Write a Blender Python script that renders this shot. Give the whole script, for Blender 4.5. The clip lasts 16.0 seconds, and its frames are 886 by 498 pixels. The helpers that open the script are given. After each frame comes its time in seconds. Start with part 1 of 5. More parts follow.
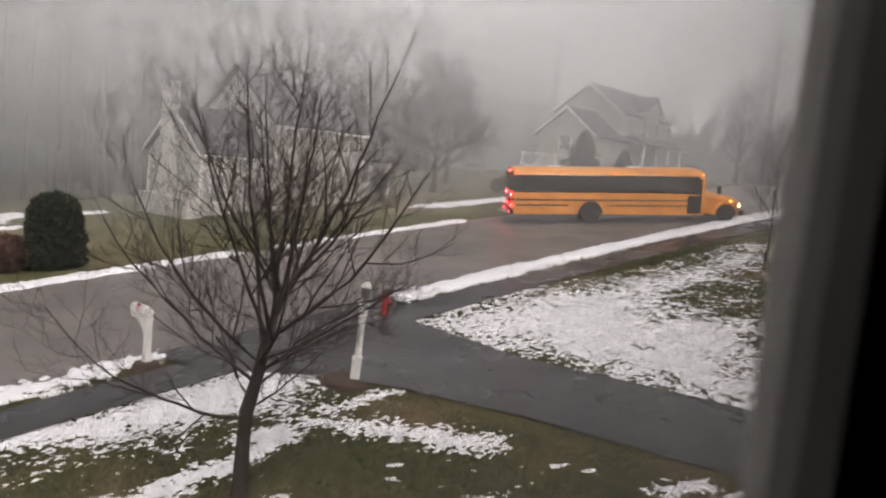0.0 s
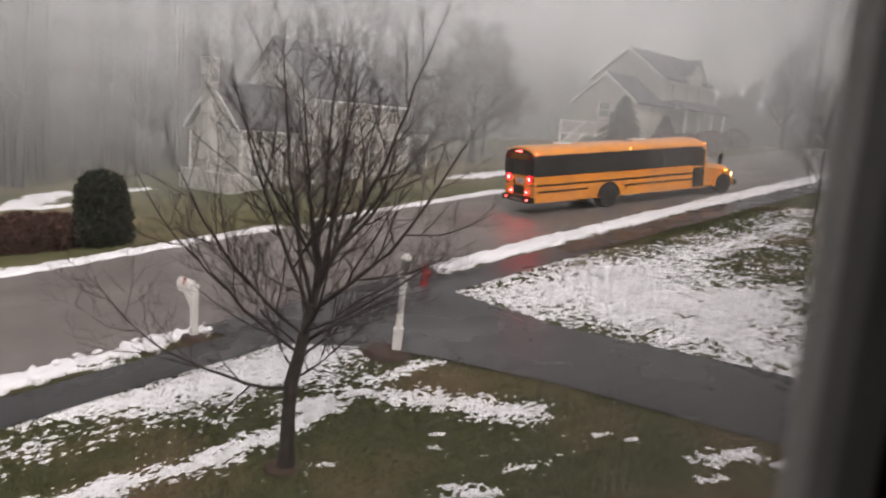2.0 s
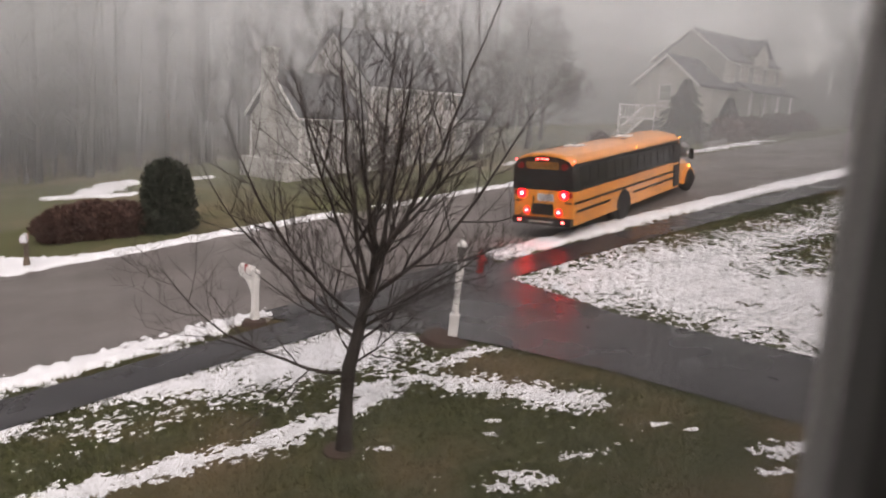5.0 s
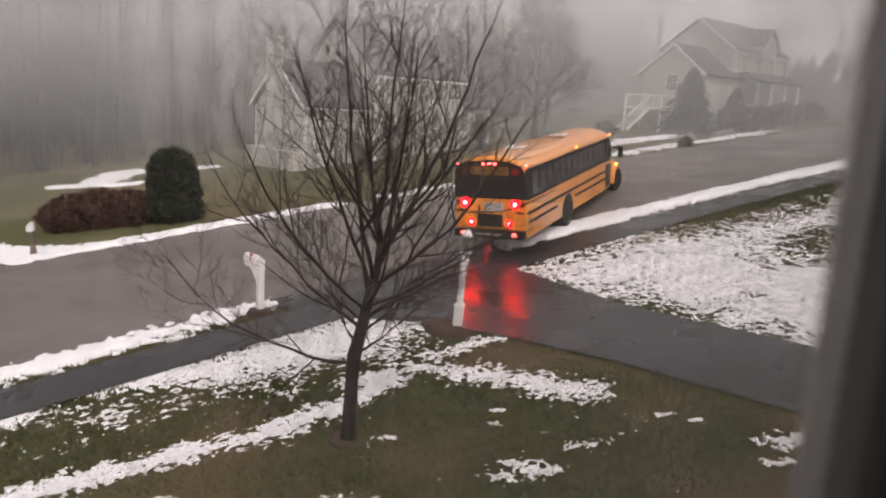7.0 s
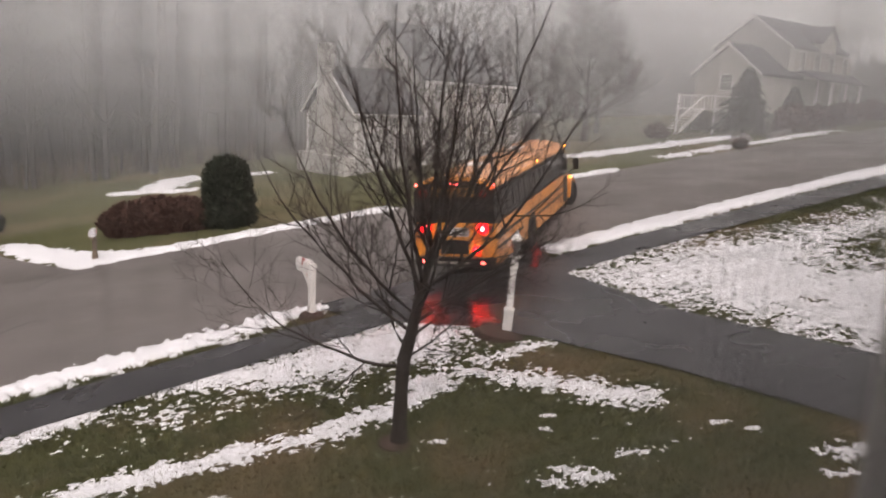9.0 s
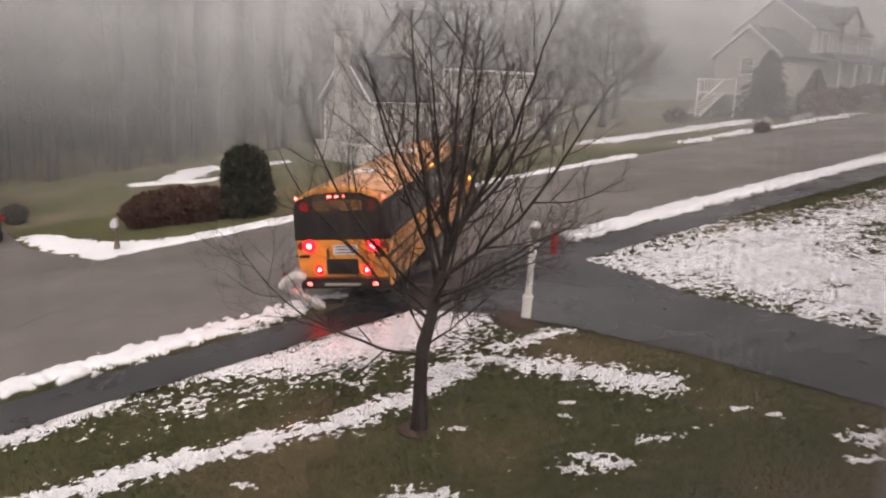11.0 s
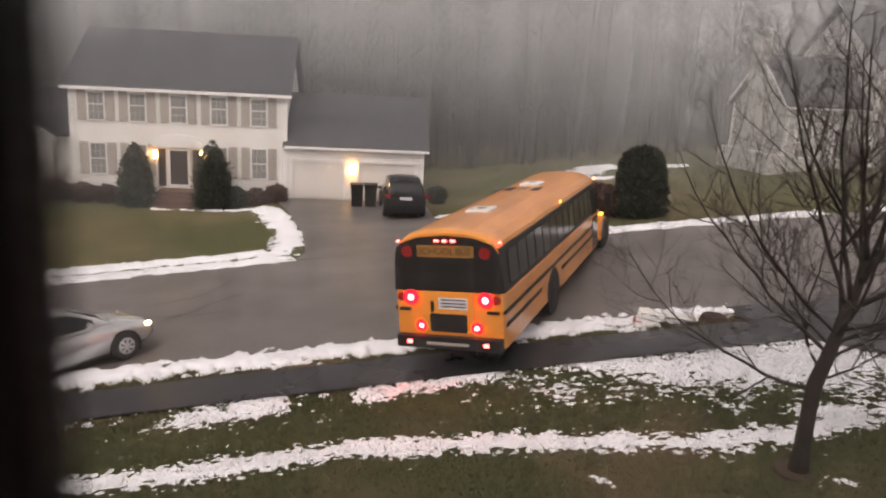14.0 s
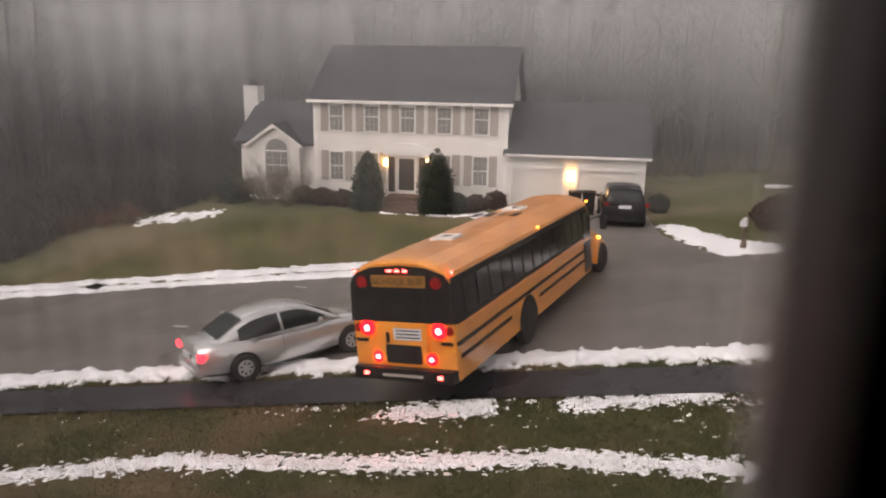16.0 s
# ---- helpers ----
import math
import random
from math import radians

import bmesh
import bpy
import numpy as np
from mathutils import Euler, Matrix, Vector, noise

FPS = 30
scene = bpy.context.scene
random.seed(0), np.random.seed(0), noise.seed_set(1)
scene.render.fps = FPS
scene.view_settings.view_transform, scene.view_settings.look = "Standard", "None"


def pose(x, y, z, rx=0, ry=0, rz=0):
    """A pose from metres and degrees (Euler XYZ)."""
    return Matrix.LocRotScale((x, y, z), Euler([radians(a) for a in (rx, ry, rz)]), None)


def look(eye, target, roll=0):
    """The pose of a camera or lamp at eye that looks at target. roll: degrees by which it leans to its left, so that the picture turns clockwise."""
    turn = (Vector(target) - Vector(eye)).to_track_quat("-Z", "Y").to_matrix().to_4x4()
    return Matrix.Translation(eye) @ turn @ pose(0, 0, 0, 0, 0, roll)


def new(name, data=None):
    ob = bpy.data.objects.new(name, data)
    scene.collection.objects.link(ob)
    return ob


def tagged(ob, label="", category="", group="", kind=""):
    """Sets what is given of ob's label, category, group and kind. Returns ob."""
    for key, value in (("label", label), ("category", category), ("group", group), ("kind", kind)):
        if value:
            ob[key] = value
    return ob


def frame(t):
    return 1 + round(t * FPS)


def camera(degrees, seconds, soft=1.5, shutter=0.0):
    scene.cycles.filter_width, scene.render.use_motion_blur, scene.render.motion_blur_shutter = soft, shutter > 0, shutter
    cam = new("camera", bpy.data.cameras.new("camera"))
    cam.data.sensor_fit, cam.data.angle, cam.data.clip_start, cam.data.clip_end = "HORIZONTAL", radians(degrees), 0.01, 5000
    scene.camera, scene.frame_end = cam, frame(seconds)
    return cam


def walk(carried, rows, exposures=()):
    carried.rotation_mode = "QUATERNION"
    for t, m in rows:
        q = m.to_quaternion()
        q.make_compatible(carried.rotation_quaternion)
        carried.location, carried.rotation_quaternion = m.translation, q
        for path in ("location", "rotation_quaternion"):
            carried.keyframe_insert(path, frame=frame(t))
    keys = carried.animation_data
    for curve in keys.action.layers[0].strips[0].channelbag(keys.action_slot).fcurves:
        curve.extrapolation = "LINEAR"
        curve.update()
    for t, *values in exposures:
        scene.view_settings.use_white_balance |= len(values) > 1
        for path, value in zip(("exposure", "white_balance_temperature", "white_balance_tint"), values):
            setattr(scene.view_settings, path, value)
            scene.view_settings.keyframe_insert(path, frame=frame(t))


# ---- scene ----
# ---- camera ----
cam = camera(61.0, 16.0, soft=2.0, shutter=0.4)
cam.data.dof.use_dof, cam.data.dof.focus_distance, cam.data.dof.aperture_fstop = True, 24.0, 15.0
PATH = [  # seconds, place, yaw, pitch, roll
    (0, -0.0174, -0.0193, 5.82, -0.19, -6.50, -5.49),
    (0.5, -0.0268, -0.0297, 5.82, -2.28, -5.51, -5.71),
    (1, -0.0268, -0.0297, 5.82, -1.98, -5.72, -5.61),
    (1.5, -0.0201, -0.0223, 5.82, -0.69, -6.57, -5.07),
    (2, -0.0168, -0.0186, 5.82, 2.65, -8.95, -4.20),
    (2.5, -0.0134, -0.0148, 5.82, 6.07, -9.83, -4.13),
    (3, -0.0118, -0.0131, 5.82, 7.44, -10.17, -4.05),
    (3.5, -0.0094, -0.0104, 5.82, 6.64, -9.56, -3.65),
    (4, -0.0080, -0.0089, 5.82, 6.99, -9.66, -3.44),
    (6.5, -0.0040, -0.0044, 5.82, 6.76, -11.03, -3.57),
    (7, -0.0040, -0.0044, 5.82, 7.32, -11.06, -3.55),
    (7.5, -0.0040, -0.0044, 5.82, 7.74, -11.14, -3.46),
    (8, -0.0040, -0.0044, 5.82, 8.16, -11.18, -3.27),
    (8.5, -0.0040, -0.0044, 5.82, 9.92, -11.02, -2.93),
    (9, -0.0040, -0.0044, 5.82, 10.99, -10.94, -2.71),
    (9.5, -0.0040, -0.0044, 5.82, 11.52, -11.08, -2.38),
    (12, -0.0040, -0.0044, 5.82, 14.10, -12.48, -1.53),
    (12.5, -0.0040, -0.0044, 5.82, 17.49, -12.81, -0.91),
    (13, -0.0040, -0.0044, 5.82, 26.48, -13.25, -0.89),
    (13.5, -0.020, -0.022, 5.82, 37.04, -12.92, -2.52),
    (14, -0.033, -0.036, 5.82, 41.87, -13.16, -2.91),
    (14.5, -0.032, -0.035, 5.82, 43.62, -12.96, -2.89),
    (15, -0.020, -0.022, 5.82, 47.67, -12.28, -2.19),
    (15.5, -0.013, -0.015, 5.82, 55.81, -12.94, -1.64),
    (15.75, 0.0449, 0.0497, 5.82, 57.75, -13.05, -1.20),
    (16, 0.0484, 0.0536, 5.82, 58.41, -13.16, -0.99),
]
walk(cam, [(t, pose(x, y, z, 90 + p, r, w)) for t, x, y, z, w, p, r in PATH],
     exposures=[(0.0, 1.82, 6980, 16), (3.0, 1.83, 7050, 18), (9.5, 1.83, 7150, 20), (12.0, 1.82, 7230, 20), (14.0, 1.66, 7280, 20), (16.0, 1.6, 7280, 20)])

# ---- world and sun: dull overcast, first light ----
world = bpy.data.worlds.new("world")
scene.world = world
world.use_nodes = True
wt = world.node_tree
sky = wt.nodes.new("ShaderNodeTexSky")
sky.sky_type, sky.sun_disc = "NISHITA", False
sky.sun_elevation, sky.sun_rotation = radians(35), radians(160)
grey = wt.nodes.new("ShaderNodeHueSaturation")
grey.inputs["Saturation"].default_value = 0.08
wt.links.new(sky.outputs[0], grey.inputs["Color"])
wt.links.new(grey.outputs[0], wt.nodes["Background"].inputs[0])
wt.nodes["Background"].inputs[1].default_value = 0.1
sun = new("sun", bpy.data.lights.new("sun", "SUN"))
sun.data.energy, sun.data.angle, sun.data.color = 0.5, radians(40), (1.0, 0.97, 0.93)
sun.matrix_world = look((0, 0, 50), (-12, 40, 0))

# ---- street frame: a runs along the street, b across it ----
DX, DY, TURN = 0.6702, 0.7422, 47.92


def smooth(v, lo, hi):
    k = np.clip((np.asarray(v, float) - lo) / (hi - lo), 0, 1)
    return k * k * (3 - 2 * k)


def bend(a):
    return -((np.clip(a, -45, 75) - 12) / 26.0) ** 2


def terrain(a, b):
    """Height of the ground: a street that climbs one way, with level house lots beside it."""
    a, b = np.asarray(a, float), np.asarray(b, float)
    ac = np.where(a > 60, 60 + 25 * np.tanh((a - 60) / 60), np.where(a < -35, -35 + 25 * np.tanh((a + 35) / 60), a))
    bc = np.where(b > 70, 70 + 20 * np.tanh((b - 70) / 40), np.where(b < -20, -20.0, b))
    z = 0.1123 * ac - 0.0231 * bc
    lot = smooth(b, 26.5, 35.5) * (1 - smooth(b, 46, 58)) * (1 - smooth(a, 3, 10)) * smooth(a, -42, -24)
    level = -0.62 - 0.35 * (1 - smooth(a, -6, -3.2)) - 0.35 * (1 - smooth(a, -24, -15))
    z = z * (1 - lot) + level * lot
    return z


def ground(a, b):
    return float(terrain(a, b))


def at(a, b, h=0.0):
    return Vector((a * DX - b * DY, a * DY + b * DX, ground(a, b) + h))


def lattice(seed):
    return np.random.RandomState(seed).rand(256, 256)


def value_noise(x, y, size, seed=1, octaves=3):
    """Cloudy noise between 0 and 1 over arrays of places."""
    total, weight, out = 0.0, 1.0, 0.0
    for k in range(octaves):
        g = lattice(seed + k)
        u, v = np.asarray(x) / size, np.asarray(y) / size
        i, j = np.floor(u).astype(int), np.floor(v).astype(int)
        fu, fv = u - i, v - j
        fu, fv = fu * fu * (3 - 2 * fu), fv * fv * (3 - 2 * fv)
        q = (g[i % 256, j % 256] * (1 - fu) + g[(i + 1) % 256, j % 256] * fu) * (1 - fv) + \
            (g[i % 256, (j + 1) % 256] * (1 - fu) + g[(i + 1) % 256, (j + 1) % 256] * fu) * fv
        out, total = out + q * weight, total + weight
        weight, size = weight * 0.55, size * 0.45
    return out / total


# ---- materials ----
def material(name, colour, rough=0.6, second=None, scale=8.0, contrast=1.0, bump=0.0, bump_scale=40.0, metal=0.0, spec=0.5,
             third=None, third_scale=0.5, rough_vary=0.0, coat=0.0, random_tint=0.0):
    """Two- or three-tone surface, mottled at two scales, with fine relief."""
    m = bpy.data.materials.new(name)
    m.use_nodes = True
    t = m.node_tree
    n, l = t.nodes, t.links
    p = n["Principled BSDF"]
    p.inputs["Roughness"].default_value, p.inputs["Metallic"].default_value = rough, metal
    p.inputs["Specular IOR Level"].default_value = spec
    p.inputs["Coat Weight"].default_value = coat
    p.inputs["Coat Roughness"].default_value = 0.12
    co = n.new("ShaderNodeTexCoord")
    second = second or tuple(c * 0.8 for c in colour)

    def cloud(s, detail=6.0):
        q = n.new("ShaderNodeTexNoise")
        q.inputs["Scale"].default_value, q.inputs["Detail"].default_value = s, detail
        l.new(co.outputs["Object"], q.inputs["Vector"])
        return q

    def ramp(src, lo, hi):
        q = n.new("ShaderNodeMapRange")
        q.inputs["From Min"].default_value, q.inputs["From Max"].default_value = lo, hi
        l.new(src, q.inputs["Value"])
        return q.outputs["Result"]

    def mix(fac, c1, c2):
        q = n.new("ShaderNodeMix")
        q.data_type = "RGBA"
        l.new(fac, q.inputs[0])
        for c, i in ((c1, 6), (c2, 7)):
            if isinstance(c, tuple):
                q.inputs[i].default_value = (*c, 1)
            else:
                l.new(c, q.inputs[i])
        return q.outputs[2]

    w = 0.25 / max(contrast, 0.1)
    first = cloud(scale)
    col = mix(ramp(first.outputs["Fac"], 0.5 - w, 0.5 + w), tuple(colour), tuple(second))
    if third:
        col = mix(ramp(cloud(third_scale, 4.0).outputs["Fac"], 0.48, 0.64), col, tuple(third))
    if random_tint:
        info = n.new("ShaderNodeNewGeometry")
        hs = n.new("ShaderNodeHueSaturation")
        l.new(ramp(info.outputs["Random Per Island"], 0, 1), hs.inputs["Fac"])
        hs.inputs["Value"].default_value = 1 + random_tint
        l.new(col, hs.inputs["Color"])
        col = hs.outputs[0]
    l.new(col, p.inputs["Base Color"])
    if rough_vary:
        q = n.new("ShaderNodeMapRange")
        q.inputs["From Min"].default_value, q.inputs["From Max"].default_value = 0.35, 0.68
        q.inputs["To Min"].default_value, q.inputs["To Max"].default_value = max(rough - rough_vary, 0.02), rough + rough_vary
        l.new(cloud(third_scale * 1.7, 5.0).outputs["Fac"], q.inputs["Value"])
        l.new(q.outputs[0], p.inputs["Roughness"])
    if bump:
        b = n.new("ShaderNodeBump")
        b.inputs["Strength"].default_value, b.inputs["Distance"].default_value = bump, 0.02
        l.new(cloud(bump_scale).outputs["Fac"], b.inputs["Height"])
        l.new(b.outputs[0], p.inputs["Normal"])
    return m


def glow(name, colour, strength):
    m = bpy.data.materials.new(name)
    m.use_nodes = True
    p = m.node_tree.nodes["Principled BSDF"]
    p.inputs["Base Color"].default_value = (*colour, 1)
    p.inputs["Emission Color"].default_value = (*colour, 1)
    p.inputs["Emission Strength"].default_value = strength
    return m


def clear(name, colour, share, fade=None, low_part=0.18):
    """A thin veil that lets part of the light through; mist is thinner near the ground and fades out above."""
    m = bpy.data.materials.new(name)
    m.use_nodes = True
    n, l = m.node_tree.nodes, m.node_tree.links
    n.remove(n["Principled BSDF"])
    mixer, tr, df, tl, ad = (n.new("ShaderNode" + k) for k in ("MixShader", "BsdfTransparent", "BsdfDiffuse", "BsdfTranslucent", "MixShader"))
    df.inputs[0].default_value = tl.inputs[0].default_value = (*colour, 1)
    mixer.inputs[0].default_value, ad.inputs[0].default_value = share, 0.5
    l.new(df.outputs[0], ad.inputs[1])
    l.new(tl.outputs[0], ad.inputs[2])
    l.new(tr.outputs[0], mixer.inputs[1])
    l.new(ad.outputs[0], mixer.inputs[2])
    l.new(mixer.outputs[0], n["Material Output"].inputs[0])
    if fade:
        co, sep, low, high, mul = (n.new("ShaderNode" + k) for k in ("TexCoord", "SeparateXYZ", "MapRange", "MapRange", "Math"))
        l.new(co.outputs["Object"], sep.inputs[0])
        # Near the ground the haze share drops towards -x, keeping those woods dark.
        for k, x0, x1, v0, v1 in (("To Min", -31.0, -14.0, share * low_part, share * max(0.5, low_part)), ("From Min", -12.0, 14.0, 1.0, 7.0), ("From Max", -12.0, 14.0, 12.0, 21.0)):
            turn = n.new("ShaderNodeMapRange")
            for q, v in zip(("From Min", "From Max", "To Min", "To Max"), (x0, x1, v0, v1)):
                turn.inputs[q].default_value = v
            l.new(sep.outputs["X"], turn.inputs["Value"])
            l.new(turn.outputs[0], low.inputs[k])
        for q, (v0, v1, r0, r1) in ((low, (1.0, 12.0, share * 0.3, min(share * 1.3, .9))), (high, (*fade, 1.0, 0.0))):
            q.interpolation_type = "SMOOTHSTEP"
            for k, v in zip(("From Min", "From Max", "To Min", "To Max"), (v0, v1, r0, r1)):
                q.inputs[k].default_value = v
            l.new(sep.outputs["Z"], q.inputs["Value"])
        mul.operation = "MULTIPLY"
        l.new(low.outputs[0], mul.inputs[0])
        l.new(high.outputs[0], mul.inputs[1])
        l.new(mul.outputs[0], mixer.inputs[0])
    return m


# Lawn beyond the road: haze is put into this paler base colour.
HAZED_LAWN = material("haze_paled_lawn", (0.08, 0.092, 0.041), 0.95, (0.108, 0.102, 0.054), 5, 1.2, 0.8, 60, third=(0.15, 0.125, 0.075), third_scale=0.22, spec=0.1)
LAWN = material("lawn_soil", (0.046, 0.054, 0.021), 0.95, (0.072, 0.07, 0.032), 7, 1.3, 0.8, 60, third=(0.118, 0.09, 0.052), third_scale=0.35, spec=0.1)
BLADE = material("grass_blade", (0.032, 0.042, 0.015), 0.8, (0.078, 0.076, 0.035), 1.5, 1.4, third=(0.118, 0.089, 0.046), third_scale=0.35, random_tint=0.6, spec=0.1)
ASPHALT = material("wet_asphalt", (0.155, 0.138, 0.13), 0.5, (0.118, 0.105, 0.099), 22, 1.0, 0.12, 160, third=(0.165, 0.147, 0.14), third_scale=0.22, rough_vary=0.1, spec=0.4)
ASPHALT_DARK = material("dark_wet_asphalt", (0.022, 0.021, 0.025), 0.3, (0.015, 0.0145, 0.0175), 20, 1.0, 0.08, 160, third=(0.034, 0.033, 0.037), third_scale=0.3, rough_vary=0.08, spec=0.3)
TAR = material("tar", (0.016, 0.015, 0.015), 0.3, scale=5)
SNOW = material("snow", (0.86, 0.87, 0.9), 0.7, (0.72, 0.73, 0.76), 14, 1.0, 0.6, 30, spec=0.3)
MULCH = material("mulch", (0.075, 0.042, 0.03), 0.9, (0.04, 0.023, 0.017), 30, 1.2, 0.9, 60)
BARK = material("grey_brown_bark", (0.042, 0.031, 0.025), 0.85, (0.022, 0.017, 0.014), 18, 1.2, 0.7, 50, spec=0.3)
TWIG = material("dark_twig", (0.04, 0.025, 0.021), 0.8, (0.024, 0.016, 0.014), 10, 1.0)
FARBARK = material("wood_bark", (0.06, 0.054, 0.05), 0.9, (0.036, 0.033, 0.03), 3, 1.0)
PAINT_WHITE = material("white_paint", (0.72, 0.71, 0.69), 0.5, (0.64, 0.62, 0.6), 5, 0.8)
SIDING = material("cream_siding", (0.66, 0.64, 0.61), 0.6, (0.59, 0.57, 0.54), 2.5, 0.8, 0.15, 15)
SIDING_GREY = material("pale_grey_siding", (0.46, 0.45, 0.43), 0.65, (0.4, 0.39, 0.37), 2.5, 0.8)
SIDING_TAN = material("pale_tan_siding", (0.48, 0.46, 0.43), 0.65, (0.42, 0.4, 0.37), 2.5, 0.8)
ROOF = material("charcoal_shingle", (0.055, 0.058, 0.066), 0.75, (0.038, 0.04, 0.046), 6, 1.2, 0.5, 22)
SHUTTER = material("taupe_shutter", (0.36, 0.32, 0.28), 0.6, (0.3, 0.27, 0.24), 6)
GLASS = material("window_glass", (0.15, 0.148, 0.145), 0.12, (0.25, 0.245, 0.235), 1.5, 0.8, spec=0.6)
DOOR_DARK = material("dark_door", (0.022, 0.013, 0.013), 0.45, (0.016, 0.01, 0.01), 5)
GARAGE_WHITE = material("dull_white_panel", (0.6, 0.57, 0.53), 0.55, (0.53, 0.5, 0.47), 4)
BRICK = material("brick", (0.12, 0.07, 0.055), 0.85, (0.085, 0.052, 0.042), 14, 1.2, 0.4, 50)
YELLOW = material("bus_yellow", (0.76, 0.28, 0.035), 0.35, (0.68, 0.245, 0.03), 2.0, 0.8, third=(0.58, 0.21, 0.03), third_scale=0.9, coat=0.7)
# Bus yellow darkened for the sign board: its shade is in the colour.
SHADED_YELLOW = material("shaded_yellow", (0.3, 0.14, 0.025), 0.6, (0.24, 0.11, 0.02), 6)
BLACK = material("black_trim", (0.014, 0.013, 0.013), 0.5, (0.022, 0.02, 0.019), 8, spec=0.25)
BUS_GLASS = material("dark_bus_glass", (0.014, 0.012, 0.012), 0.1, (0.022, 0.02, 0.019), 2, spec=0.4)
RUBBER = material("rubber", (0.02, 0.02, 0.02), 0.75, (0.03, 0.029, 0.028), 12)
STEEL = material("steel", (0.5, 0.5, 0.51), 0.4, (0.42, 0.42, 0.43), 9, metal=0.3)
SILVER = material("silver_car_paint", (0.6, 0.61, 0.61), 0.26, (0.54, 0.55, 0.55), 3, metal=0.65, coat=0.8)
CAR_GLASS = material("car_glass", (0.014, 0.018, 0.018), 0.06, (0.022, 0.026, 0.025), 1.2, spec=0.5)
DARK_CAR = material("black_car_paint", (0.012, 0.012, 0.014), 0.25, (0.018, 0.018, 0.02), 3, coat=0.1, spec=0.3)
REDPAINT = material("red_paint", (0.38, 0.025, 0.025), 0.5, (0.27, 0.02, 0.02), 10)
RED_LENS = material("red_lens", (0.28, 0.015, 0.015), 0.25, (0.2, 0.01, 0.01), 20)
SIGNPAPER = material("pale_sign", (0.6, 0.6, 0.62), 0.6, (0.5, 0.5, 0.53), 9)
EVERGREEN = material("evergreen_needles", (0.02, 0.025, 0.018), 0.85, (0.03, 0.035, 0.024), 6, 1.2, random_tint=0.5, spec=0.2)
REDBUSH = material("purple_brown_leaves", (0.05, 0.028, 0.024), 0.85, (0.075, 0.04, 0.03), 5, 1.2, random_tint=0.5, spec=0.2)
DRYBUSH = material("dry_twigs", (0.16, 0.12, 0.09), 0.9, (0.1, 0.075, 0.058), 4, 1.2)
RUSSET = material("russet_twigs", (0.2, 0.1, 0.07), 0.9, (0.13, 0.07, 0.05), 4, 1.2)
STONE = material("stone", (0.28, 0.26, 0.25), 0.85, (0.18, 0.17, 0.165), 5, 1.2, 0.5, 20)
BRAKE = glow("brake_light", (1.0, 0.02, 0.02), 62.0)
# Emissive lens ring that imitates the red halo round each rear lamp.
LENS_HALO = glow("red_lens_halo", (1.0, 0.006, 0.01), 3.4)
MARKER = glow("red_marker", (1.0, 0.04, 0.035), 14.0)
AMBER = glow("amber_marker", (1.0, 0.28, 0.03), 6.0)
HEADLAMP = glow("headlamp", (1.0, 0.68, 0.28), 7.0)
TAIL = glow("tail_light", (1.0, 0.02, 0.03), 3.2)
PORCH = glow("porch_lamp", (1.0, 0.55, 0.16), 24.0)
SCREEN = material("insect_screen", (0.2, 0.195, 0.19), 0.6, (0.16, 0.155, 0.15), 300)
# Jamb near black, stop greyer: the room's shade is put into these colours.
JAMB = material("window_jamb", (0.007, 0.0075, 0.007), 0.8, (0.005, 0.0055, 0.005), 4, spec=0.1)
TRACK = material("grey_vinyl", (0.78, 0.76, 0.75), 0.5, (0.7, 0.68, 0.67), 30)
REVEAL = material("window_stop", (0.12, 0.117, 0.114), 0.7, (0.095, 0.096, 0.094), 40)


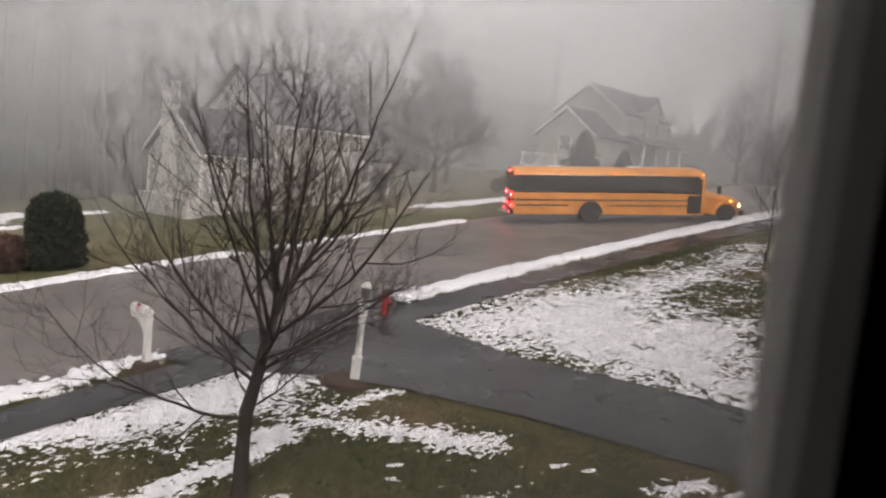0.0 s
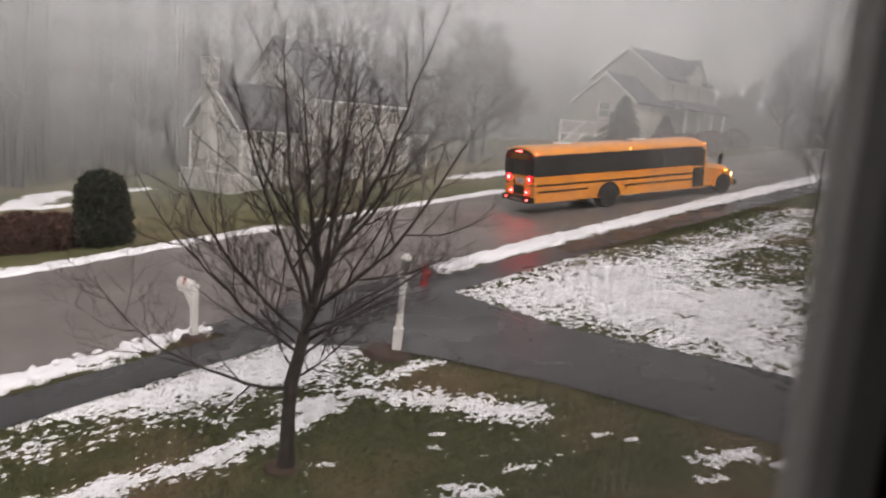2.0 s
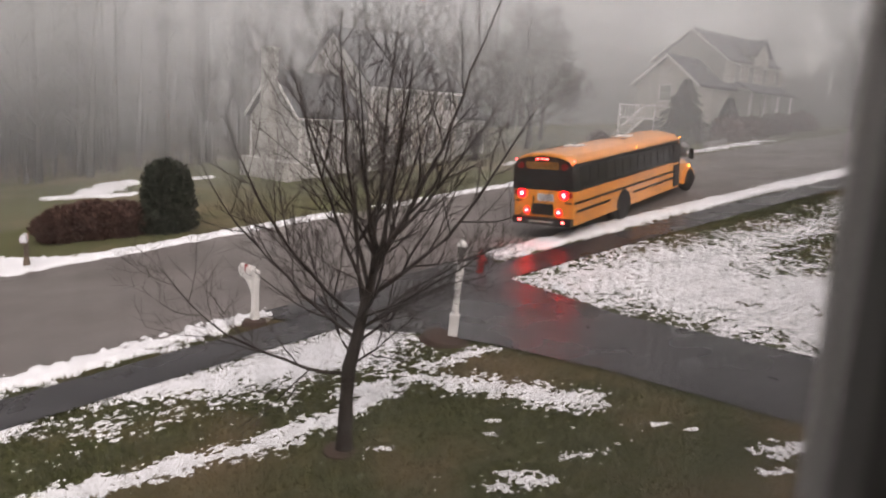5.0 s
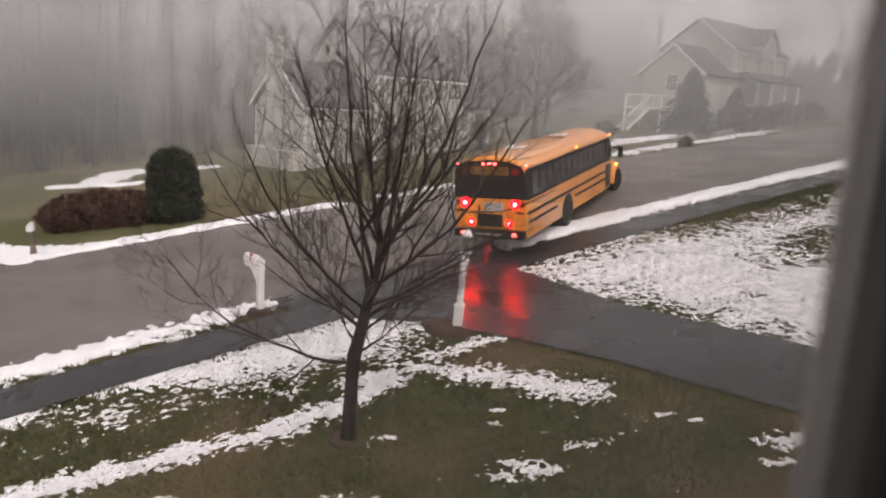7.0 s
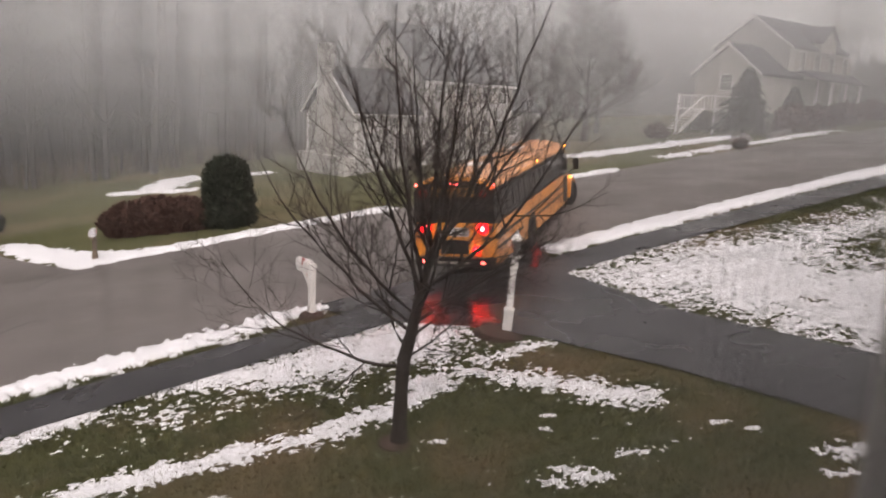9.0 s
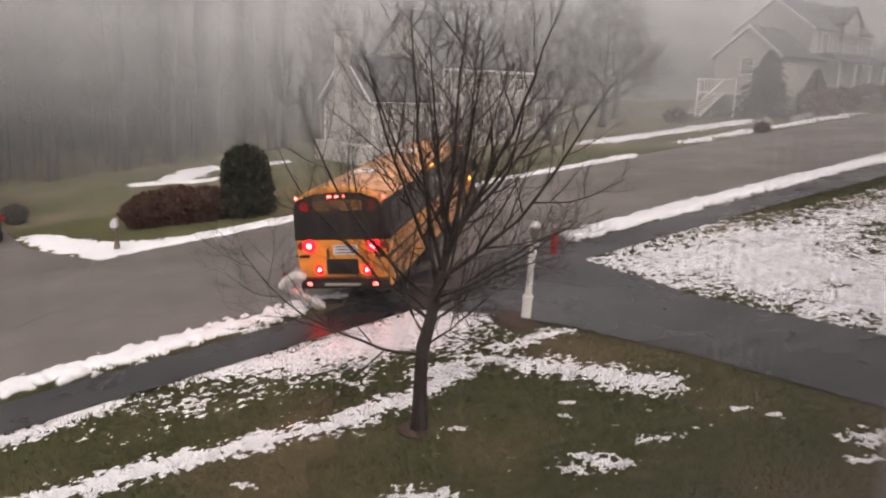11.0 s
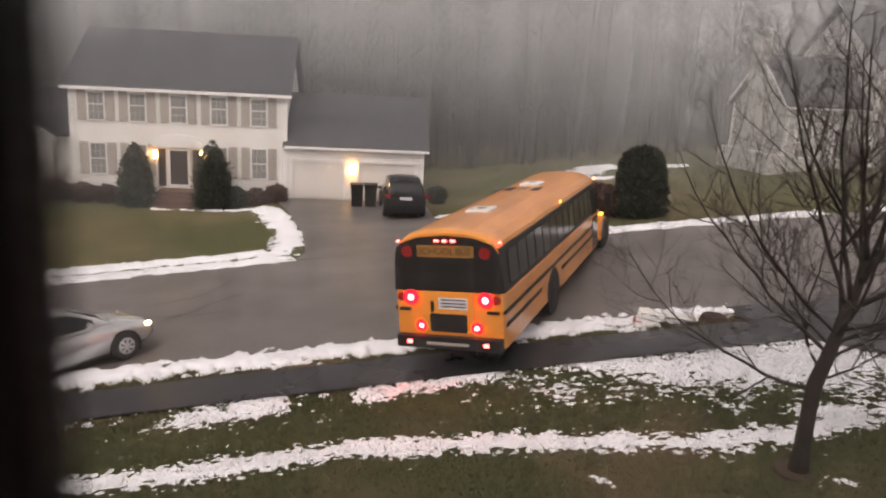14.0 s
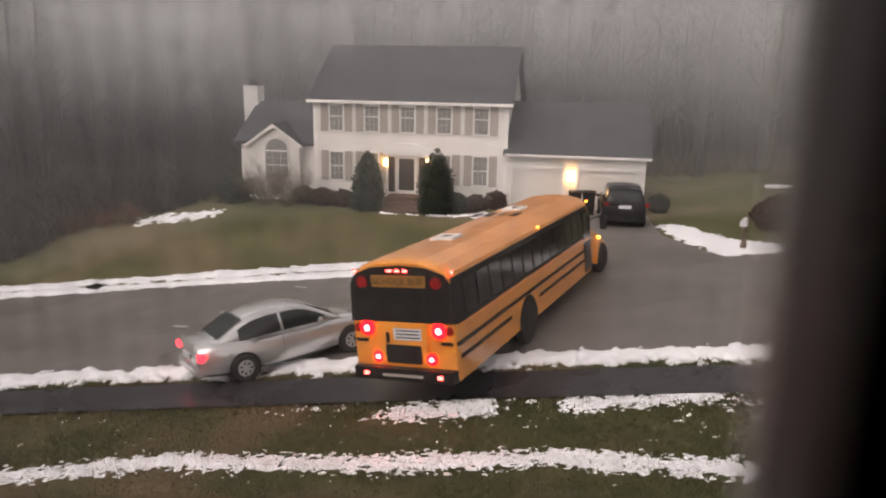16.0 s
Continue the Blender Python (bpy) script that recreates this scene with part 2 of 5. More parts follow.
# ---- mesh building ----
class Mesh:
    """Collects faces for one mesh."""

    def __init__(self):
        self.v, self.f = [], []

    def add(self, verts, faces):
        k = len(self.v)
        self.v += [tuple(q) for q in verts]
        self.f += [tuple(i + k for i in q) for q in faces]
        return self

    def box(self, x0, x1, y0, y1, z0, z1, bev=0.0):
        if bev <= 0:
            v = [(x, y, z) for x in (x0, x1) for y in (y0, y1) for z in (z0, z1)]
            return self.add(v, [(0, 1, 3, 2), (4, 6, 7, 5), (0, 4, 5, 1), (2, 3, 7, 6), (0, 2, 6, 4), (1, 5, 7, 3)])
        bm = bmesh.new()
        bmesh.ops.create_cube(bm, size=1)
        for q in bm.verts:
            q.co = ((x0 + x1) / 2 + q.co.x * (x1 - x0), (y0 + y1) / 2 + q.co.y * (y1 - y0), (z0 + z1) / 2 + q.co.z * (z1 - z0))
        bmesh.ops.bevel(bm, geom=bm.edges[:], offset=bev, segments=2, affect="EDGES")
        self.add([q.co[:] for q in bm.verts], [[q.index for q in f.verts] for f in bm.faces])
        bm.free()
        return self

    def prism(self, outline, axis, lo, hi):
        """An outline swept along one axis; the outline gives the other two coordinates in order."""
        n = len(outline)

        def place(p, w):
            q = list(p)
            q.insert(axis, w)
            return q
        v = [place(p, lo) for p in outline] + [place(p, hi) for p in outline]
        f = [(i, (i + 1) % n, n + (i + 1) % n, n + i) for i in range(n)]
        return self.add(v, f + [tuple(range(n))[::-1], tuple(range(n, 2 * n))])

    def tube(self, pts, radii, sides=6):
        """A round bar through points."""
        pts = [Vector(p) for p in pts]
        k, v, f = len(pts), [], []
        for i, p in enumerate(pts):
            way = (pts[min(i + 1, k - 1)] - pts[max(i - 1, 0)])
            way = way.normalized() if way.length > 1e-9 else Vector((0, 0, 1))
            side = way.orthogonal().normalized()
            up = way.cross(side)
            for j in range(sides):
                w = 2 * math.pi * j / sides
                v.append(p + (side * math.cos(w) + up * math.sin(w)) * radii[i])
        for i in range(k - 1):
            for j in range(sides):
                f.append((i * sides + j, i * sides + (j + 1) % sides, (i + 1) * sides + (j + 1) % sides, (i + 1) * sides + j))
        return self.add(v, f + [tuple(range(sides))[::-1], tuple(range((k - 1) * sides, k * sides))])

    def lathe(self, profile, sides=20, centre=(0, 0, 0), axis=2):
        """Rings (radius, height) turned round an axis."""
        pts = []
        for r, h in profile:
            for j in range(sides):
                w = 2 * math.pi * j / sides
                q = [r * math.cos(w), r * math.sin(w)]
                q.insert(axis, h)
                pts.append((q[0] + centre[0], q[1] + centre[1], q[2] + centre[2]))
        k, f = len(profile), []
        for i in range(k - 1):
            for j in range(sides):
                f.append((i * sides + j, i * sides + (j + 1) % sides, (i + 1) * sides + (j + 1) % sides, (i + 1) * sides + j))
        return self.add(pts, f + [tuple(range(sides))[::-1], tuple(range((k - 1) * sides, k * sides))])

    def loft(self, rings, closed=True):
        n, v, f = len(rings[0]), [], []
        for r in rings:
            v += r
        for i in range(len(rings) - 1):
            for j in range(n if closed else n - 1):
                f.append((i * n + j, i * n + (j + 1) % n, (i + 1) * n + (j + 1) % n, (i + 1) * n + j))
        if closed:
            f += [tuple(range(n))[::-1], tuple(range((len(rings) - 1) * n, len(rings) * n))]
        return self.add(v, f)

    def data(self, name, mat, soft=False):
        me = bpy.data.meshes.new(name)
        me.from_pydata(self.v, [], self.f)
        me.materials.append(mat)
        if soft:
            me.polygons.foreach_set("use_smooth", [True] * len(me.polygons))
        bm = bmesh.new()
        bm.from_mesh(me)
        bmesh.ops.recalc_face_normals(bm, faces=bm.faces[:])
        bm.to_mesh(me)
        bm.free()
        return me


def part(name, mesh, mat, parent=None, label="", soft=False):
    ob = new(name, mesh if isinstance(mesh, bpy.types.Mesh) else mesh.data(name, mat, soft))
    if parent:
        ob.parent = parent
    return tagged(ob, label)


def thing(name, m, label, category, group="", kind=""):
    ob = new(name)
    ob.empty_display_size = 0.2
    ob.matrix_basis = m
    return tagged(ob, label, category, group, kind)


def lettering(text, size, mat, parent, m, name="lettering"):
    c = bpy.data.curves.new(name, "FONT")
    c.body, c.size, c.extrude, c.align_x, c.align_y = text, size, 0.002, "CENTER", "CENTER"
    tmp = bpy.data.objects.new("tmp", c)
    me = bpy.data.meshes.new_from_object(tmp)
    bpy.data.objects.remove(tmp)
    me.materials.append(mat)
    ob = new(name, me)
    ob.parent, ob.matrix_basis = parent, m
    return ob


def street_pose(a, b, h=0.0, turn=0.0):
    p = at(a, b, h)
    return pose(p.x, p.y, p.z, 0, 0, TURN + turn)


def sheet(name, a_vals, b_of, lift, mat, label, thick=0.06):
    """A paved sheet over the ground: for each a, a list of b values from near to far side."""
    m = Mesh()
    rings = []
    for a in a_vals:
        rings.append([tuple(at(a, b, lift)) for b in b_of(a)])
    m.loft(rings, closed=False)
    ob = new(name, m.data(name, mat))
    return tagged(ob, label, kind="structure")


# ---- ground, street, pavements ----
def spread(lo, hi, step, far):
    mid = list(np.arange(lo, hi + 1e-6, step))
    out, k = [], step
    top = hi
    while top < far:
        k *= 1.35
        top += k
        out.append(top)
    low, k, bottom = [], step, lo
    while bottom > -far:
        k *= 1.35
        bottom -= k
        low.insert(0, bottom)
    return np.array(low + mid + out)


def build_ground():
    av, bv = spread(-40, 75, 0.6, 900), spread(-4, 62, 0.6, 900)
    A, B = np.meshgrid(av, bv, indexing="ij")
    Z = terrain(A, B) + 0.02 * (value_noise(A + 500, B + 500, 2.2, 5) - 0.5)
    paved = (B - bend(A) > 13.6) & (B - bend(A) < 26.6)
    Z = np.where(paved, terrain(A, B) - 0.03, Z)
    v = np.stack([A * DX - B * DY, A * DY + B * DX, Z], -1).reshape(-1, 3)
    n = len(bv)
    f = [(i * n + j, (i + 1) * n + j, (i + 1) * n + j + 1, i * n + j + 1) for i in range(len(av) - 1) for j in range(n - 1)]
    me = bpy.data.meshes.new("ground")
    me.from_pydata(v.tolist(), [], f)
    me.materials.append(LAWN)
    me.materials.append(HAZED_LAWN)
    # faces beyond the road take the haze-paled colour
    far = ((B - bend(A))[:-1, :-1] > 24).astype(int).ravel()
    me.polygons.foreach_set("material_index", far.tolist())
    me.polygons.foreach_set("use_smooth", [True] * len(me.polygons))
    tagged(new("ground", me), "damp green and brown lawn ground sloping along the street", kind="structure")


build_ground()
sheet("road", np.arange(-90, 120, 0.75), lambda a: list(np.linspace(16.5, 26.2, 12) + float(bend(a))), 0.02, ASPHALT,
      "wet grey asphalt residential road")
sheet("pavement", np.arange(-60, 90, 0.75), lambda a: list(np.linspace(14.1, 15.55, 4) + float(bend(a))), 0.03, ASPHALT_DARK,
      "dark wet asphalt footpath beside the road")


def edge(b, stops):
    return float(np.interp(b, [s[0] for s in stops], [s[1] for s in stops]))


NEAR_L = [(-3, 12.9), (4.4, 12.0), (7.9, 11.7), (10.9, 11.1), (12.5, 10.5), (14.0, 9.5), (16.9, 8.4)]
NEAR_R = [(-3, 15.2), (5.7, 14.9), (10, 14.5), (13.9, 15.0), (15.2, 15.7), (16.9, 16.9)]
FAR_L = [(26, -2.2), (27, -1.9), (30, -2.2), (34, -3.2), (36, -3.8), (37.6, -3.9)]
FAR_R = [(26, 5.0), (27, 4.5), (31, 3.5), (36, 3.3), (37.6, 3.2)]


def drive(name, b_lo, b_hi, left, right, lift, mat, label):
    m = Mesh()
    rings = []
    for b in np.arange(b_lo, b_hi, 0.4):
        rings.append([tuple(at(a, b, lift)) for a in np.linspace(edge(b, left), edge(b, right), 10)])
    m.loft(rings, closed=False)
    tagged(new(name, m.data(name, mat)), label, kind="structure")


drive("driveway_1", -3, 16.9, NEAR_L, NEAR_R, 0.04, ASPHALT_DARK, "dark wet asphalt driveway meeting the road")
drive("driveway_2", 25.9, 37.8, FAR_L, FAR_R, 0.04, ASPHALT, "wide wet asphalt driveway up to a double garage")


# ---- snow ----
def near_line(A, B, line):
    """Distance to a broken line and the share of the way along it."""
    best = np.full(A.shape, 1e9)
    for (a0, b0), (a1, b1) in zip(line[:-1], line[1:]):
        da, db = a1 - a0, b1 - b0
        k = np.clip(((A - a0) * da + (B - b0) * db) / (da * da + db * db), 0, 1)
        best = np.minimum(best, np.hypot(A - a0 - k * da, B - b0 - k * db))
    return best


def inside(A, B, poly):
    r = np.zeros(A.shape, bool)
    for (a0, b0), (a1, b1) in zip(poly, poly[1:] + poly[:1]):
        r ^= ((b0 > B) != (b1 > B)) & (A < (a1 - a0) * (B - b0) / (b1 - b0 + 1e-12) + a0)
    return r


def off_limits(v):
    return np.where(v <= -0.999, -4.0, v)


def blob(A, B, poly, soft):
    """Signed fade over a patch's outline, 1 well inside and -1 well outside."""
    dist = near_line(A, B, poly + poly[:1])
    return off_limits(np.clip(np.where(inside(A, B, poly), dist, -dist) / soft, -1, 1))


def stroke(A, B, line, half):
    return off_limits(np.clip((half - near_line(A, B, line)) / half, -1, 1))


def along(A, B, a0, a1, b0, b1, soft=0.25):
    bb = B - bend(A)
    return off_limits(np.clip(np.minimum(np.minimum(bb - b0, b1 - bb), np.minimum(A - a0, a1 - A)) / soft, -1, 1))


def snow_patch(name, a0, a1, b0, b1, step, field, rough, label, deep=0.05, grain=0.5, on=0.0):
    av, bv = np.arange(a0, a1, step), np.arange(b0, b1, step)
    A, B = np.meshgrid(av, bv, indexing="ij")
    fine = value_noise(A + 300, B + 300, grain, 11, 3) - 0.5
    specks = value_noise(A * 0.8 + 600, B + 600, grain * .42, 71, 2) - 0.5
    broad = value_noise(A + 200, B + 200, grain * 5, 31, 2) - 0.5
    f = field(A, B)
    v = f + rough * (1.4 * fine + 1.9 * specks + 0.7 * broad) * smooth(f, -1.0, -0.8)
    keep = v > -0.22
    use = keep[:-1, :-1] | keep[1:, :-1] | keep[1:, 1:] | keep[:-1, 1:]
    lumps = value_noise(A + 100, B + 100, 0.16, 51, 2)
    Z = terrain(A, B) + on + np.where(v > 0, np.clip(v, 0, 0.6) * deep * (0.5 + lumps) + 0.006, np.clip(v, -0.4, 0) * 0.22)
    cells = np.argwhere(use)
    idx = np.full(A.shape, -1)
    n = len(bv)
    pick = np.zeros(A.shape, bool)
    for da in (0, 1):
        for db in (0, 1):
            pick[cells[:, 0] + da, cells[:, 1] + db] = True
    idx[pick] = np.arange(pick.sum())
    X, Y = A * DX - B * DY, A * DY + B * DX
    verts = np.stack([X[pick], Y[pick], Z[pick]], -1)
    i, j = cells[:, 0], cells[:, 1]
    faces = np.stack([idx[i, j], idx[i + 1, j], idx[i + 1, j + 1], idx[i, j + 1]], -1)
    me = bpy.data.meshes.new(name)
    me.from_pydata(verts.tolist(), [], faces.tolist())
    me.materials.append(SNOW)
    me.polygons.foreach_set("use_smooth", [True] * len(me.polygons))
    tagged(new(name, me), label, "snow", kind="stuff")


def lawn_snow(A, B):
    v = np.full(A.shape, -1.0)
    v = np.maximum(v, 0.8 * blob(A, B, [(4.2, 14.05), (5.4, 13.1), (7.2, 12.2), (9.0, 11.6), (10.8, 12.5), (10.5, 13.5), (9.0, 14.05)], 0.9) + 0.12)
    v = np.maximum(v, 0.3 * blob(A, B, [(2.2, 14.0), (3.2, 12.2), (6.5, 11.0), (10.0, 10.9), (11.0, 12.4), (9, 14)], 1.0) - 0.48)
    v = np.maximum(v, 0.3 * blob(A, B, [(-6.5, 13.6), (-5.0, 12.0), (3.0, 11.7), (5.5, 11.6), (4.5, 13.9), (0, 13.9)], 1.0) - 0.8)
    v = np.maximum(v, stroke(A, B, [(-3.0, 13.2), (-1.6, 13.5)], 0.4) * 0.7 - 0.05)
    v = np.maximum(v, stroke(A, B, [(0.4, 13.5), (2.6, 13.95)], 0.35) * 0.7 - 0.05)
    v = np.maximum(v, stroke(A, B, [(-12, 9.9), (-9.8, 10.5), (-7, 11.15), (-2.7, 11.15), (0, 11.35), (3, 10.95), (5.4, 10.3), (6.9, 10.3), (8.2, 10.5)], 0.3) * 0.85 + 0.02)
    v = np.maximum(v, stroke(A, B, [(7.6, 11.0), (9.0, 10.6), (9.6, 9.2), (10.3, 7.5)], 0.4) * 0.6 - 0.12)
    v = np.maximum(v, stroke(A, B, [(9.4, 10.9), (11.0, 10.7)], 0.26) * 0.8 - 0.1)
    v = np.maximum(v, stroke(A, B, [(10.0, 13.4), (11.0, 12.3)], 0.25) * 0.8)
    for a, b, r in ((7.62, 6.9, .16), (7.75, 6.5, .22), (7.3, 6.75, .14), (8.8, 6.45, .2), (11.3, 4.3, .26), (10.9, 4.5, .2), (10.3, 4.3, .16), (11.5, 3.6, .2), (5.3, 7.6, .28), (6.85, 8.75, .11), (8.7, 8.25, .1), (8.3, 7.95, .08), (10.5, 6.2, .12), (10.75, 5.7, .1), (3.6, 9.5, .08), (9.5, 6.3, .06)):
        v = np.maximum(v, np.clip((r - np.hypot(((A - a) * DX - (B - b) * DY) * 0.6, ((A - a) * DY + (B - b) * DX) * 1.25)) / r, -1, 1) * 0.7 - 0.1)
    return v


snow_patch("lawn_snow", -13, 12, 3, 14.2, 0.032, lawn_snow, 0.9, "thin melting snow patches on the lawn with grass showing through", 0.03, 0.14)
snow_patch("verge_snow", -30, 9.2, 12, 17.4, 0.055, lambda A, B: along(A, B, -30, 9.0, 15.95, 16.85, 0.4) - .2, 1.0,
           "line of wet white snow along the road verge", 0.14, 0.36, 0.012)
snow_patch("verge_snow", 16.4, 60, 11, 17.4, 0.075, lambda A, B: along(A, B, 16.6, 60, 15.85, 16.9, 0.35), 0.7,
           "line of wet white snow along the road verge", 0.14, 0.36, 0.012)
FIELD = [(14.9, 14.0), (16.5, 13.5), (18.8, 13.5), (20.5, 13.3), (23.7, 11.8), (27.6, 11.5), (33.6, 11.5), (30.1, 10.2), (23.8, 10.5), (20.9, 9.6),
         (21.7, 7.0), (17.6, 5.5), (16, 3.2), (14.85, 3.4), (14.8, 6.1), (14.8, 8.2), (14.8, 10.5), (14.85, 13.1)]
FIELD_THIN = [(20.5, 10), (23.8, 10.7), (30.5, 10.4), (27, 6.5), (22, 3.0), (16, 3.0), (17.5, 6)]


def field_snow(A, B):
    return np.maximum(0.62 * blob(A, B, FIELD, 1.4) + .06, 0.3 * blob(A, B, FIELD_THIN, 1.5) - .62)


snow_patch("lawn_snow", 14.4, 35, 2.6, 14.4, 0.045, field_snow, 1.15, "broad thin snow patch on the lawn beside the driveway", 0.03, 0.17)


def far_snow(A, B):
    v = along(A, B, 4.9, 17.6, 26.1, 27.1, 0.3)
    v = np.maximum(v, along(A, B, 19.5, 31, 25.9, 26.9, 0.35) - 0.2)
    v = np.maximum(v, along(A, B, 36, 52, 27.2, 28.1, 0.5) * 0.5 - .2)
    v = np.maximum(v, blob(A, B, [(4.9, 26.3), (9.0, 26.3), (7.0, 27.6), (5.6, 29.5), (4.9, 33.6), (3.8, 34), (3.9, 31)], 0.5) * 0.9)
    v = np.maximum(v, along(A, B, -40, -2.4, 26.1, 27.0, 0.4) + 0.02)
    v = np.maximum(v, along(A, B, -30, -3.4, 27.4, 28.3, 0.45) - 0.1)
    v = np.maximum(v, stroke(A, B, [(-3.2, 27), (-2.6, 28.8), (-3.2, 32.0), (-4.4, 35.2)], 0.5) * 0.9)
    v = np.maximum(v, stroke(A, B, [(-9.5, 35.4), (-5.2, 35.5)], 0.14) * .6 - .3)
    v = np.maximum(v, stroke(A, B, [(12.6, 42.8), (14.8, 45.5)], 0.9) * 0.9)
    v = np.maximum(v, stroke(A, B, [(14, 45.6), (18.8, 43.2)], 0.6) * 0.9)
    v = np.maximum(v, stroke(A, B, [(10.5, 42.9), (13.4, 40.4)], 0.5) * 0.8)
    v = np.maximum(v, stroke(A, B, [(-20.8, 33.2), (-17.8, 34.1)], 0.45) * 0.5)
    v = np.maximum(v, stroke(A, B, [(34, 31.5), (46, 29.5)], 0.7) * 0.6)
    return v


snow_patch("verge_snow", -32, 53, 23.2, 46.5, 0.1, far_snow, 0.85, "melting snow along the far side of the road", 0.1, 0.36, 0.02)


# ---- grass ----
def grass(name, a0, a1, b0, b1, count, seed):
    rs = np.random.RandomState(seed)
    a, b = rs.uniform(a0, a1, count), rs.uniform(b0, b1, count)
    ok = ~((a > np.interp(b, [s[0] for s in NEAR_L], [s[1] for s in NEAR_L]) + 0.06) & (a < np.interp(b, [s[0] for s in NEAR_R], [s[1] for s in NEAR_R]) - 0.06))
    bb = b - bend(a)
    ok &= ~((bb > 14.16) & (bb < 15.49)) & (bb < 16.5)
    a, b = a[ok], b[ok]
    n = len(a)
    h, w, t = rs.uniform(0.035, 0.085, n), rs.uniform(0.008, 0.02, n), rs.uniform(0, 6.28, n)
    z = terrain(a, b) - 0.02
    x, y = a * DX - b * DY, a * DY + b * DX
    ln = rs.uniform(0.01, 0.05, (n, 2)) * rs.choice([-1, 1], (n, 2))
    v = np.empty((n, 3, 3))
    v[:, 0] = np.stack([x - w * np.cos(t), y - w * np.sin(t), z], -1)
    v[:, 1] = np.stack([x + w * np.cos(t), y + w * np.sin(t), z], -1)
    v[:, 2] = np.stack([x + ln[:, 0], y + ln[:, 1], z + h], -1)
    me = bpy.data.meshes.new(name)
    me.from_pydata(v.reshape(-1, 3).tolist(), [], np.arange(3 * n).reshape(-1, 3).tolist())
    me.materials.append(BLADE)
    tagged(new(name, me), "short damp winter grass, part green and part brown", "grass", kind="stuff")


grass("grass", -14, 13, 2.0, 16.4, 170000, 3)
grass("grass", 14, 34, 3.0, 16.4, 90000, 4)


# ---- school bus: x ahead from its rear, z up from the road ----
def wheel(parent, x, y, r, w, name="wheel", rim_mat=None, turn=0.0, lift=0.0):
    hub = thing(name, pose(x, y, r + lift, 0, 0, turn), "", "")
    hub.parent = parent
    s = 1 if y > 0 else -1
    part("tyre", Mesh().lathe([(r * .55, -w / 2), (r * .9, -w / 2), (r, -w * .36), (r, w * .36), (r * .9, w / 2), (r * .55, w / 2)], 24, axis=1), RUBBER, hub)
    part("rim", Mesh().lathe([(r * .6, s * w * .3), (r * .6, s * w * .52), (r * .54, s * w * .54), (r * .5, s * w * .51), (r * .2, s * w * .56), (r * .1, s * w * .57), (0.01, s * w * .57)], 16, axis=1), rim_mat or STEEL, hub)
    if not rim_mat:
        # black wedges on the closed rim paint the shade between spokes
        for k in range(7):
            a0 = 2 * math.pi * k / 7
            part("rim_shade", Mesh().prism([(r * q * math.cos(a0 + u), r * q * math.sin(a0 + u)) for q, u in ((.24, -.1), (.47, -.2), (.47, .2), (.24, .1))], 1, s * w * .5, s * w * .57), BLACK, hub)
    return hub


